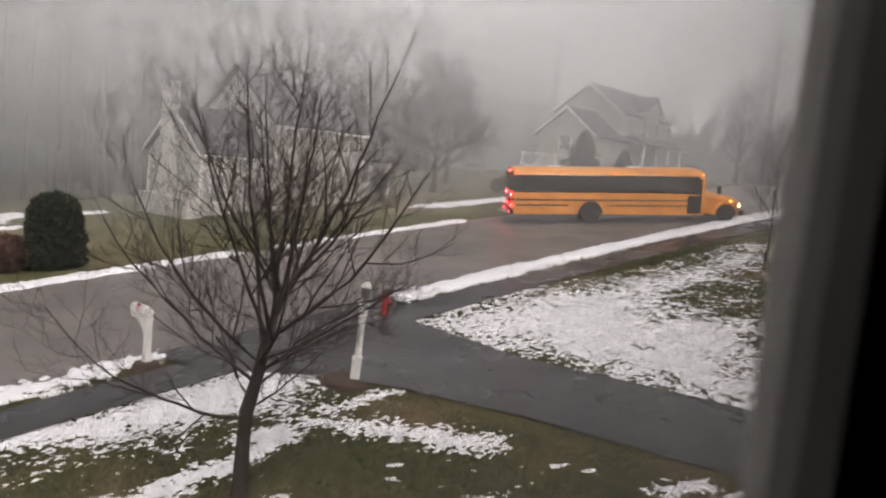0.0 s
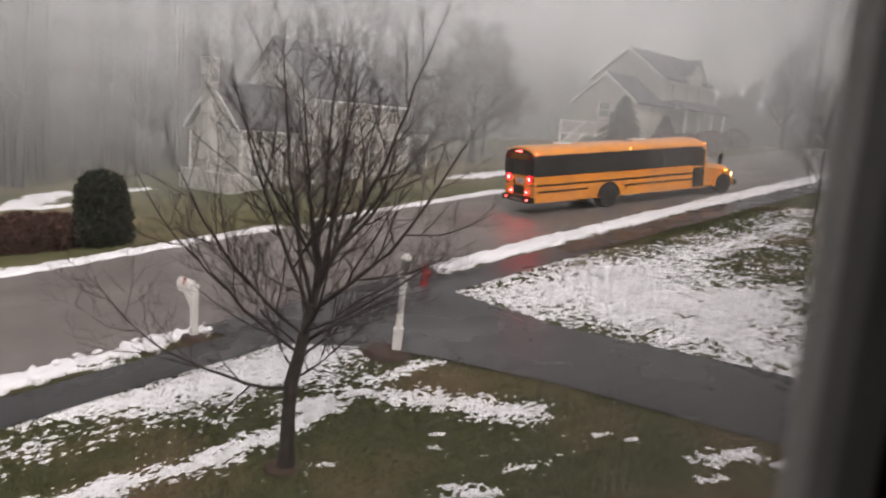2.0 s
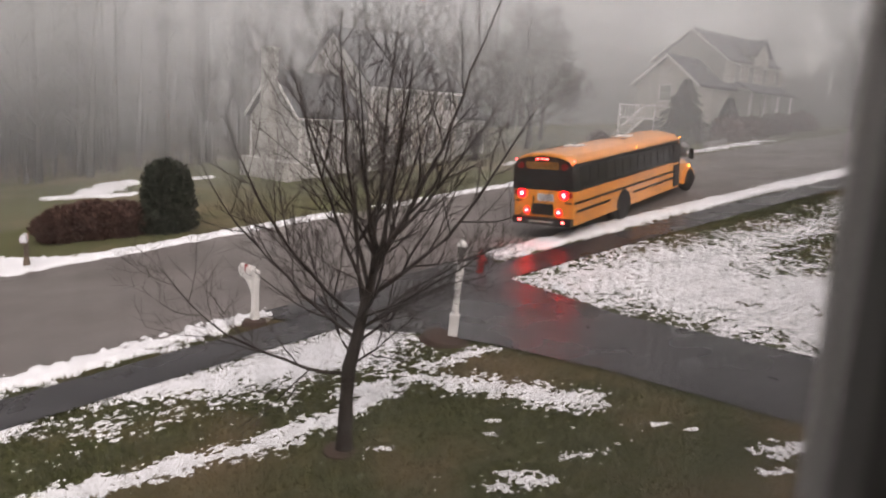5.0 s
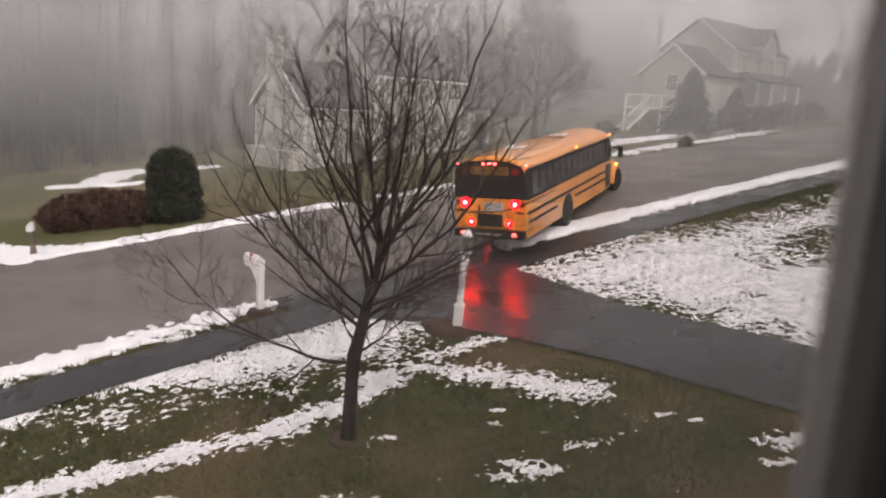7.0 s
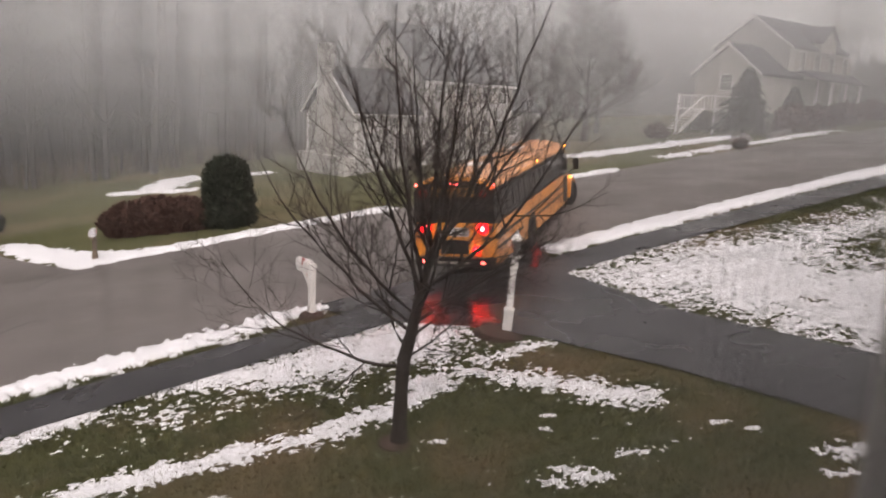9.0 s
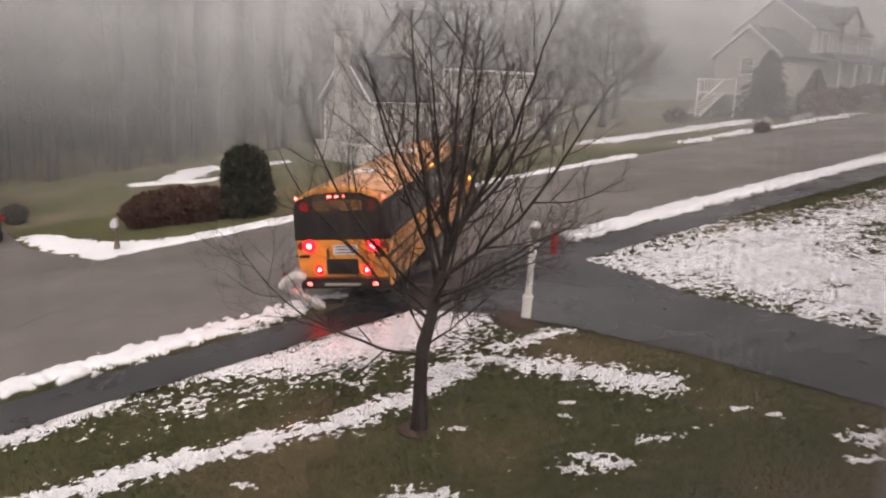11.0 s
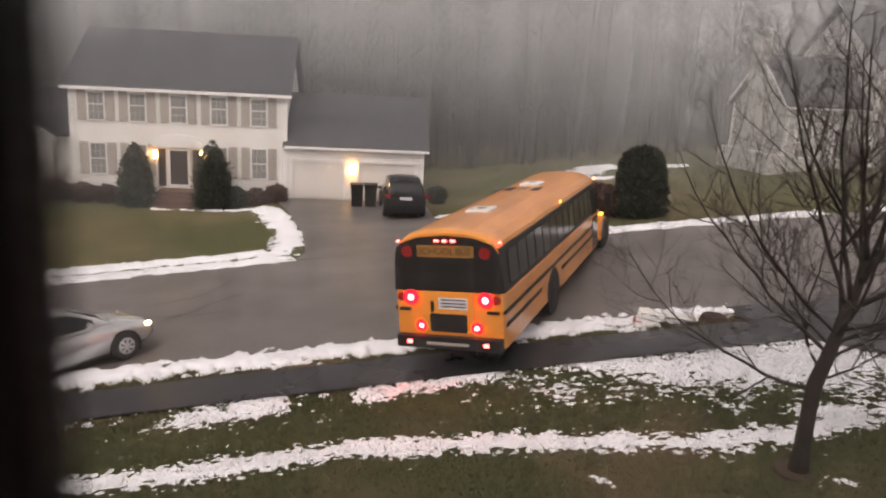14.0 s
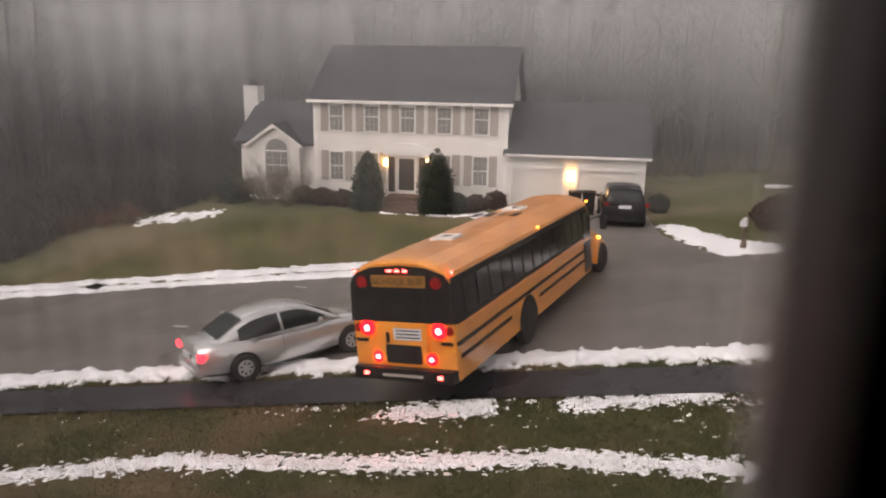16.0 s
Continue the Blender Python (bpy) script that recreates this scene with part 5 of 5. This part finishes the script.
twig_bush("leafless_bush", 3.04 - 18.9, 36.2, 2.6, 2.0, 13, "bushy leafless tan shrub before an arched window", DRYBUSH)
twig_bush("leafless_bush", 3.04 - 17.6, 36.1, 2.6, 2.1, 3, "bushy leafless tan shrub before an arched window", DRYBUSH)
for k, (a, b) in enumerate(((-24.0, 32.0), (-22.8, 32.6), (-21.6, 33.0))):
    twig_bush("leafless_bush", a, b, 1.6, .9, 50 + k, "low russet brush heap at the lawn's edge", RUSSET)
twig_bush("leafless_bush", 24.8, 35.6, .9, 1.4, 6, "leafless tan shrub before a misty house", DRYBUSH)
twig_bush("leafless_bush", 33.5, 35.2, 1.0, 1.9, 7, "leafless dark shrub before a misty house", FARBARK)


def build_spruce(a, b, height, width, seed):
    t = thing("spruce", ground_pose(a, b), "dark broad spruce hazy in mist", "tree")
    r = random.Random(seed)
    part("trunk", Mesh().tube([(0, 0, 0), (0, 0, height * .5), (0, 0, height)], [.12, .08, .02], 7), BARK, t)
    m = Mesh()
    n = 330
    part("heart", Mesh().lathe([(width * .62, height * .06), (width * .42, height * .4), (width * .2, height * .72), (.02, height * .97)], 12), EVERGREEN, t)
    for k in range(n):
        u = (k + r.random()) / n
        h = height * (.05 + .93 * u)
        w = k * 2.399
        ln = width * (1.02 - u) ** .85 * r.uniform(.55, 1.15)
        out = Vector((math.cos(w), math.sin(w), 0))
        side = Vector((-out.y, out.x, 0))
        for j in range(9):
            q = (j + 1) / 9
            c = Vector((0, 0, h)) + out * ln * q + Vector((0, 0, -.28 * ln * q * q + .1 * q * ln))
            for sgn in (-1, 1):
                e = c + side * sgn * (.12 + .3 * ln * (1.1 - q)) * r.uniform(.5, 1) + out * .2 + Vector((0, 0, r.uniform(-.22, .05)))
                m.add([c - out * .12, c + out * .1, e], [(0, 1, 2)])
    part("needles", m, EVERGREEN, t)


build_spruce(48.6, 29.8, 4.6, 2.4, 5)
build_spruce(52.6, 28.6, 3.0, 1.2, 6)
for k, (a, b, w, h) in enumerate(((50.6, 27.2, 1.4, 1.9), (53, 27.0, 1.3, 1.6), (56.5, 26.8, 1.2, 1.6), (44, 33.5, .7, 1.0), (60, 26.5, 1.2, 1.5), (41.4, 25.4, .3, .5))):
    leafy("bush", ground_pose(a, b), [(w * .8, 0), (w, h * .4), (w * .8, h * .75), (.02, h)], REDBUSH, "dim russet bush by the road in mist", "shrub", 900, .2, 90 + k, group="roadside bushes")


def build_woods():
    """Bare woods beyond the lots, fading into the mist."""
    r = random.Random(4)
    m = Mesh()
    spots = []
    for k in range(900):
        a = r.uniform(-85, 75)
        b = 50 + 20 * r.random() ** 1.1
        spots.append((a, b))
    for k in range(170):
        spots.append((r.uniform(-75, -26), r.uniform(36, 60)))
    for k in range(60):
        spots.append((r.uniform(66, 110), r.uniform(0, 60)))
    for a, b in spots:
        if -30 < a < 60 and b < 50:
            continue
        p = at(a, b, -.3)
        h = r.uniform(10, 17)
        dx, dy = r.gauss(0, .4), r.gauss(0, .4)
        rad = r.uniform(.1, .26)
        pts = [p, p + Vector((dx * .3, dy * .3, h * .4)), p + Vector((dx, dy, h))]
        m.tube(pts, [rad, rad * .75, rad * .1], 5)
        for j in range(r.randint(18, 26)):
            u = r.uniform(.22, .97)
            c = p + Vector((dx * u, dy * u, h * u))
            w = r.uniform(0, 6.28)
            ln = h * .26 * (1.1 - u) + r.uniform(.4, 1.0)
            e = c + Vector((math.cos(w) * ln * .8, math.sin(w) * ln * .8, ln * r.uniform(.3, .9)))
            m.tube([c, c.lerp(e, .5) + Vector((0, 0, -.05 * ln)), e], [rad * .3 * (1.1 - u) + .02, rad * .2 * (1.1 - u) + .015, .008], 3)
            for i in range(5):
                f = c.lerp(e, r.uniform(.4, 1))
                m.tube([f, f + Vector((r.gauss(0, .6), r.gauss(0, .6), r.uniform(.3, 1.1)))], [.016, .006], 3)
    ob = new("woods", m.data("woods", FARBARK))
    tagged(ob, "dense leafless woods dim in mist behind the houses", "woods", kind="stuff")


build_woods()


def build_brush():
    r = random.Random(9)
    m = Mesh()
    for k in range(9000):
        a, b = r.uniform(-70, 45), r.uniform(50, 60)
        if a < -24 and r.random() < .35:
            b = r.uniform(36, 52)
            a = r.uniform(-60, -25)
        p = at(a, b, -.05)
        m.tube([p, p + Vector((r.gauss(0, .35), r.gauss(0, .35), r.uniform(.5, 1.7)))], [.02, .006], 3)
    tagged(new("brush", m.data("brush", DRYBUSH)), "thin dry undergrowth along the edge of the woods", "undergrowth", kind="stuff")


build_brush()


def build_thicket():
    """Dark tangled growth that closes the lawn beside the white house."""
    r = random.Random(21)
    m = Mesh()
    for k in range(5200):
        a = r.uniform(-48, -20)
        near = max(27.6, 54 + .98 * a) + 1.2 + .8 * math.sin(a * 1.3)
        b = near + 11 * r.random() ** 1.6
        p = at(a, b, -.05)
        h = r.uniform(.8, 2.0) + .16 * (b - near)
        q = p + Vector((r.gauss(0, .3), r.gauss(0, .3), h * .6))
        m.tube([p, q, q + Vector((r.gauss(0, .4), r.gauss(0, .4), h * .4))], [.03, .02, .006], 3)
        for i in range(3):
            e = p.lerp(q, r.uniform(.2, 1))
            m.tube([e, e + Vector((r.gauss(0, .5), r.gauss(0, .5), r.uniform(.1, .6)))], [.014, .005], 3)
    tagged(new("thicket", m.data("thicket", FARBARK)), "dark tangled leafless thicket at the lawn's edge", "undergrowth", kind="stuff")


build_thicket()


# ---- small street things ----
def build_lamp_post():
    p = at(10.9, 11.78)
    post = thing("lamp_post", pose(p.x, p.y, p.z - .03, 0, 2.5, 0), "white turned lamp post beside the driveway", "lamp post")
    part("shaft", Mesh().box(-.1, .1, -.1, .1, 0, .52, .015).box(-.115, .115, -.115, .115, .5, .56, .01).lathe([(.085, .56), (.075, .62), (.07, 1.2), (.075, 1.5), (.1, 1.55), (.075, 1.6)], 14)
         .box(-.085, .085, -.085, .085, 1.45, 1.52, .01).box(-.11, .11, -.11, .11, 1.68, 1.74, .01).lathe([(.07, 1.55), (.07, 1.7)], 12), PAINT_WHITE, post)
    lamp = part("lantern", Mesh().lathe([(.05, 1.74), (.04, 1.84), (.09, 1.9), (.11, 2.1), (.13, 2.12), (.04, 2.24), (.015, 2.3)], 8), GLASS, post, "unlit glass lantern")
    part("lantern_cap", Mesh().lathe([(.14, 2.1), (.1, 2.17), (.03, 2.25), (.01, 2.32)], 8), PAINT_WHITE, lamp)
    part("mulch", Mesh().lathe([(.75, -.05), (.65, .05), (.3, .08), (.05, .08)], 16), MULCH, post)


build_lamp_post()


def build_mailbox(name, a, b, h, label, mat, box_mat, turn):
    p = at(a, b, -.03)
    t = thing(name, pose(p.x, p.y, p.z, 0, 0, TURN + turn), label, "mailbox")
    part("post", Mesh().box(-.07, .07, -.07, .07, 0, h - .1, .01).box(-.09, .09, -.09, .09, 0, .3, .01).box(-.085, .085, -.085, .085, h - .1, h, .02), mat, t)
    part("arm", Mesh().box(-.06, .06, -.62, .1, h - .26, h - .16, .01).prism([(-.4, h - .26), (-.07, h - .62), (-.07, h - .5), (-.3, h - .26)], 0, -.04, .04), mat, t)
    box = part("letter_box", Mesh().prism([(-.1, h - .16), (.1, h - .16), (.1, h - .02)] + [(.1 * math.cos(k), h - .02 + .1 * math.sin(k)) for k in np.linspace(.2, math.pi - .2, 7)] + [(-.1, h - .02)], 1, -.6, -.1), box_mat, t)
    part("flag", Mesh().box(.1, .115, -.3, -.27, h - .08, h + .12).box(.1, .115, -.3, -.18, h + .06, h + .12), REDPAINT, box)
    return t


struck_mailbox = build_mailbox("mailbox", 8.3, 16.0, 1.34, "white mailbox post with an arm in verge snow", PAINT_WHITE, PAINT_WHITE, 185)
p1m = at(8.3, 16.0)
tagged(part("mulch_bed", Mesh().lathe([(.34, -.05), (.27, .08), (.13, .11), (.03, .11)], 14, tuple(p1m)), MULCH), "small mound of brown mulch round a post", "mulch")
build_mailbox("mailbox", 5.78, 26.9, 1.12, "brown post mailbox with a pale top in snow", DRYBUSH, SIGNPAPER, -20)


def build_hydrant():
    p = at(15.0, 15.2)
    h = thing("fire_hydrant", pose(p.x, p.y, p.z, 0, 0, 20), "small red fire hydrant by the driveway", "hydrant")
    part("barrel", Mesh().lathe([(.16, 0), (.16, .04), (.1, .05), (.1, .44), (.14, .45), (.14, .49), (.11, .52), (.08, .6), (.03, .64), (.03, .7), (.005, .7)], 16), REDPAINT, h)
    for s in (-1, 1):
        part("nozzle", Mesh().lathe([(.055, 0), (.055, s * .15), (.065, s * .15), (.065, s * .19), (.01, s * .2)], 10, (0, 0, .38), axis=1), REDPAINT, h)
    part("pumper_cap", Mesh().lathe([(.075, 0), (.075, .14), (.085, .14), (.085, .18), (.01, .19)], 12, (0, 0, .34), axis=0), REDPAINT, h)


build_hydrant()
for k, (a, b) in enumerate(((-.1, 35.8), (.55, 35.9))):
    p = at(a, b, .05)
    bin_ = thing("wheelie_bin", pose(p.x, p.y, p.z, 0, 0, TURN), "dark plastic refuse bin beside the garage", "bin", "bins by the garage")
    part("tub", Mesh().loft([[(-.24, -.28, 0), (.24, -.28, 0), (.24, .28, 0), (-.24, .28, 0)], [(-.3, -.34, 1.0), (.3, -.34, 1.0), (.3, .34, 1.0), (-.3, .34, 1.0)]]), BLACK, bin_)
    part("lid", Mesh().prism([(-.36, 1.0), (.36, 1.0), (.36, 1.06), (0, 1.12), (-.36, 1.06)], 0, -.32, .32), BLACK, bin_)
for k in range(16):
    r = random.Random(300 + k)
    p = at(44 + k * .9, 26.6 + r.uniform(0, 1.4) - .03 * k, 0)
    m = Mesh().lathe([(.3, -.1), (.36, .1), (.25, .28), (.05, .34)], 7)
    m.v = [(x * r.uniform(.7, 1.2), y * r.uniform(.7, 1.2), z * r.uniform(.8, 1.2)) for x, y, z in m.v]
    s = part("boulder", m, STONE)
    s.matrix_basis = pose(p.x, p.y, p.z, 0, 0, k * 40)
    tagged(s, "grey landscaping boulder by the roadside", "rock", "roadside boulders")

# road cracks sealed with tar
for k in range(14):
    r = random.Random(700 + k)
    a, b = r.uniform(-14, 14), r.uniform(18, 25)
    w = r.uniform(0, 6.28)
    pts = []
    for j in range(9):
        pts.append(at(a, b, .034))
        w += r.gauss(0, .45)
        a, b = a + math.cos(w) * .35, b + math.sin(w) * .35
    m = Mesh()
    m.loft([[tuple(q + Vector((.018, .012, 0))), tuple(q - Vector((.018, .012, 0)))] for q in pts], closed=False)
    tagged(part("road_crack", m, TAR), "thin dark crack in the wet road", kind="structure")
for a, b in ((-10.5, 21.0), (-11.3, 19.6), (-9.2, 24.0)):
    p = at(a, b, .04)
    s = part("road_dash", Mesh().box(-.3, .3, -.05, .05, 0, .004), SIGNPAPER)
    s.matrix_basis = pose(p.x, p.y, p.z, 0, 6.4, TURN + 18)
    tagged(s, "faded pale paint mark on the road", kind="structure")

# storm drain at the far kerb
p = at(-17.8, 25.3, .03)
drain = thing("storm_drain", pose(p.x, p.y, p.z, 0, 6.4, TURN), "dark iron storm drain grate at the road edge", "drain")
part("rim", Mesh().box(-.62, .62, -.3, -.24, -.02, .03).box(-.62, .62, .24, .3, -.02, .03).box(-.62, -.56, -.24, .24, -.02, .03).box(.56, .62, -.24, .24, -.02, .03), BLACK, drain)
for k in range(9):
    part("grate_bar", Mesh().box(-.5 + k * .125 - .03, -.5 + k * .125 + .03, -.24, .24, -.02, .02), BLACK, drain)

# ---- brown sheet added to darken gaps between trunks, lower where the street runs off ----
backdrop_rng = random.Random(77)
m = Mesh()
backdrop_rings = []
for k in range(-50, 401):
    deg = 50 + 0.4 * k
    c, q = math.cos(radians(deg)), math.sin(radians(deg))
    tall = 12 + 12 * min(1, max(0, (deg - 80) / 26)) + backdrop_rng.uniform(-2.5, 2.5)
    r = 88 - 20 * min(1, max(0, (deg - 88) / 16)) + backdrop_rng.uniform(-.9, .9)
    backdrop_rings.append([((r + 5 * u * u) * c, (r + 5 * u * u) * q, -14 + (tall + 14) * u) for u in (0, .3, .5, .62, .72, .8, .87, .94, 1)])
m.loft(backdrop_rings, closed=False)
tagged(part("backdrop", m, FARBARK, soft=True), "plain brown sheet added to darken the gaps in the misty woods", kind="structure")

# ---- mist: haze put into thin see-through sheets that thicken with distance ----
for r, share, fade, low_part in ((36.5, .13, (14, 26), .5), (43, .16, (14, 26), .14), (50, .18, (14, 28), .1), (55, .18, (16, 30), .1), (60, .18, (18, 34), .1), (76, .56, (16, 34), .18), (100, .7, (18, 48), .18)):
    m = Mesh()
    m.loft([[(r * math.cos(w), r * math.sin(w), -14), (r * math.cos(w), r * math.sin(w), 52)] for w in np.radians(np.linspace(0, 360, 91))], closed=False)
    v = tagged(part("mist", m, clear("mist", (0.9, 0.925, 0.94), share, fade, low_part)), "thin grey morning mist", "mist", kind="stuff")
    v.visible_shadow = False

# ---- the window that the view is taken through ----
GAP = 0.03
wall_frame = pose(0, 0, 0, 0, 0, TURN)
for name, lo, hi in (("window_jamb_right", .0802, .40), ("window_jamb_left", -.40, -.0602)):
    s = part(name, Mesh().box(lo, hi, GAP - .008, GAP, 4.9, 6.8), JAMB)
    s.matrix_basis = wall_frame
    tagged(s, "near-black window jamb beside the glass, coloured as if in shade", kind="structure")
# same stop on both sides; the left one gets the shaded colour
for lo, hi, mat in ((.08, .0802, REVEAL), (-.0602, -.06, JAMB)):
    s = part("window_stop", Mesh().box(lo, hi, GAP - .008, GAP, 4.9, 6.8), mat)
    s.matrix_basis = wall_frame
    tagged(s, "inner edge of the window frame, light and shade put into its colour", kind="structure")
# the outer track of the sash, ribbed, in daylight
track = Mesh().box(.0803, .12, GAP + .0002, GAP + .0014, 4.9, 6.8).box(.0815, .1188, GAP + .0014, GAP + .002, 4.9, 6.8).box(.0803, .12, GAP + .002, GAP + .0036, 4.9, 6.8)
s = part("window_track", track, TRACK)
s.matrix_basis = wall_frame
tagged(s, "grey vinyl outer window track", kind="structure")
# insect screen of woven threads
PITCH, THREAD = .0014, .00014
weave = Mesh()
for k in range(int(.14 / PITCH)):
    x = -.0595 + k * PITCH
    weave.tube([(x, GAP - .0035, 4.9), (x, GAP - .0035, 6.8)], [THREAD] * 2, 4)
for k in range(int(1.9 / PITCH)):
    z = 4.9005 + k * PITCH
    weave.tube([(-.06, GAP - .0033, z), (.08, GAP - .0033, z)], [THREAD] * 2, 4)
s = part("insect_screen", weave, SCREEN)
s.matrix_basis = wall_frame
tagged(s, "fine grey woven insect screen", "screen", kind="stuff")


# ---- unseen walls closing the room, added to shade jambs and near lawn ----
for name, dims in (("wall_front_right", (.40, 3.6, -.14, GAP, -.6, 7.4)), ("wall_front_left", (-3.6, -.40, -.14, GAP, -.6, 7.4)),
                   ("wall_front_below", (-.40, .40, -.14, GAP, -.6, 4.9)), ("wall_front_above", (-.40, .40, -.14, GAP, 6.8, 7.4)),
                   ("wall_right", (3.46, 3.6, -4.46, -.14, -.6, 7.4)), ("wall_left", (-3.6, -3.46, -4.46, -.14, -.6, 7.4)),
                   ("wall_back", (-3.6, 3.6, -4.6, -4.46, -.6, 7.4))):
    s = part(name, Mesh().box(*dims), SIDING)
    s.matrix_basis = wall_frame
    tagged(s, "plain cream unseen wall, added to shade the window jamb and lawn", kind="structure")
s = part("floor", Mesh().box(-3.46, 3.46, -4.46, -.14, 4.1, 4.25), DRYBUSH)
s.matrix_basis = wall_frame
tagged(s, "plain brown unseen floor closing the added room", kind="structure")
s = part("ceiling", Mesh().box(-3.6, 3.6, -4.6, GAP, 7.4, 7.6), PAINT_WHITE)
s.matrix_basis = wall_frame
tagged(s, "plain white unseen ceiling closing the added room", kind="structure")
s = part("roof", Mesh().loft([[(x, .45, 7.6), (x, -2.3, 8.9), (x, -5, 7.6)] for x in (-3.9, 3.9)], closed=False), ROOF)
s.matrix_basis = wall_frame
tagged(s, "dark shingle roof, unseen, over the added room", kind="structure")


# ---- what moves ----
def motions():
    walk(bus, [(t, bus_pose(x, y, h)) for t, x, y, h in BUS_ROWS])
    # the bus backs into the mailbox, which topples on to the snowy verge
    stand = struck_mailbox.matrix_basis.copy()
    low = at(7.8, 15.8, .09)
    rest = pose(low.x, low.y, low.z, 0, 0, TURN - 14) @ pose(0, 0, 0, 0, -87, 0) @ pose(0, 0, 0, 0, 0, -60)
    half = pose(stand.translation.x - .05, stand.translation.y - .1, stand.translation.z, 0, 0, TURN) @ pose(0, 0, 0, 0, -45, 0) @ pose(0, 0, 0, 0, 0, 90)
    walk(struck_mailbox, [(0, stand), (10.5, stand), (10.6, stand), (10.9, half), (11.2, rest), (11.3, rest), (16, rest)])


motions()
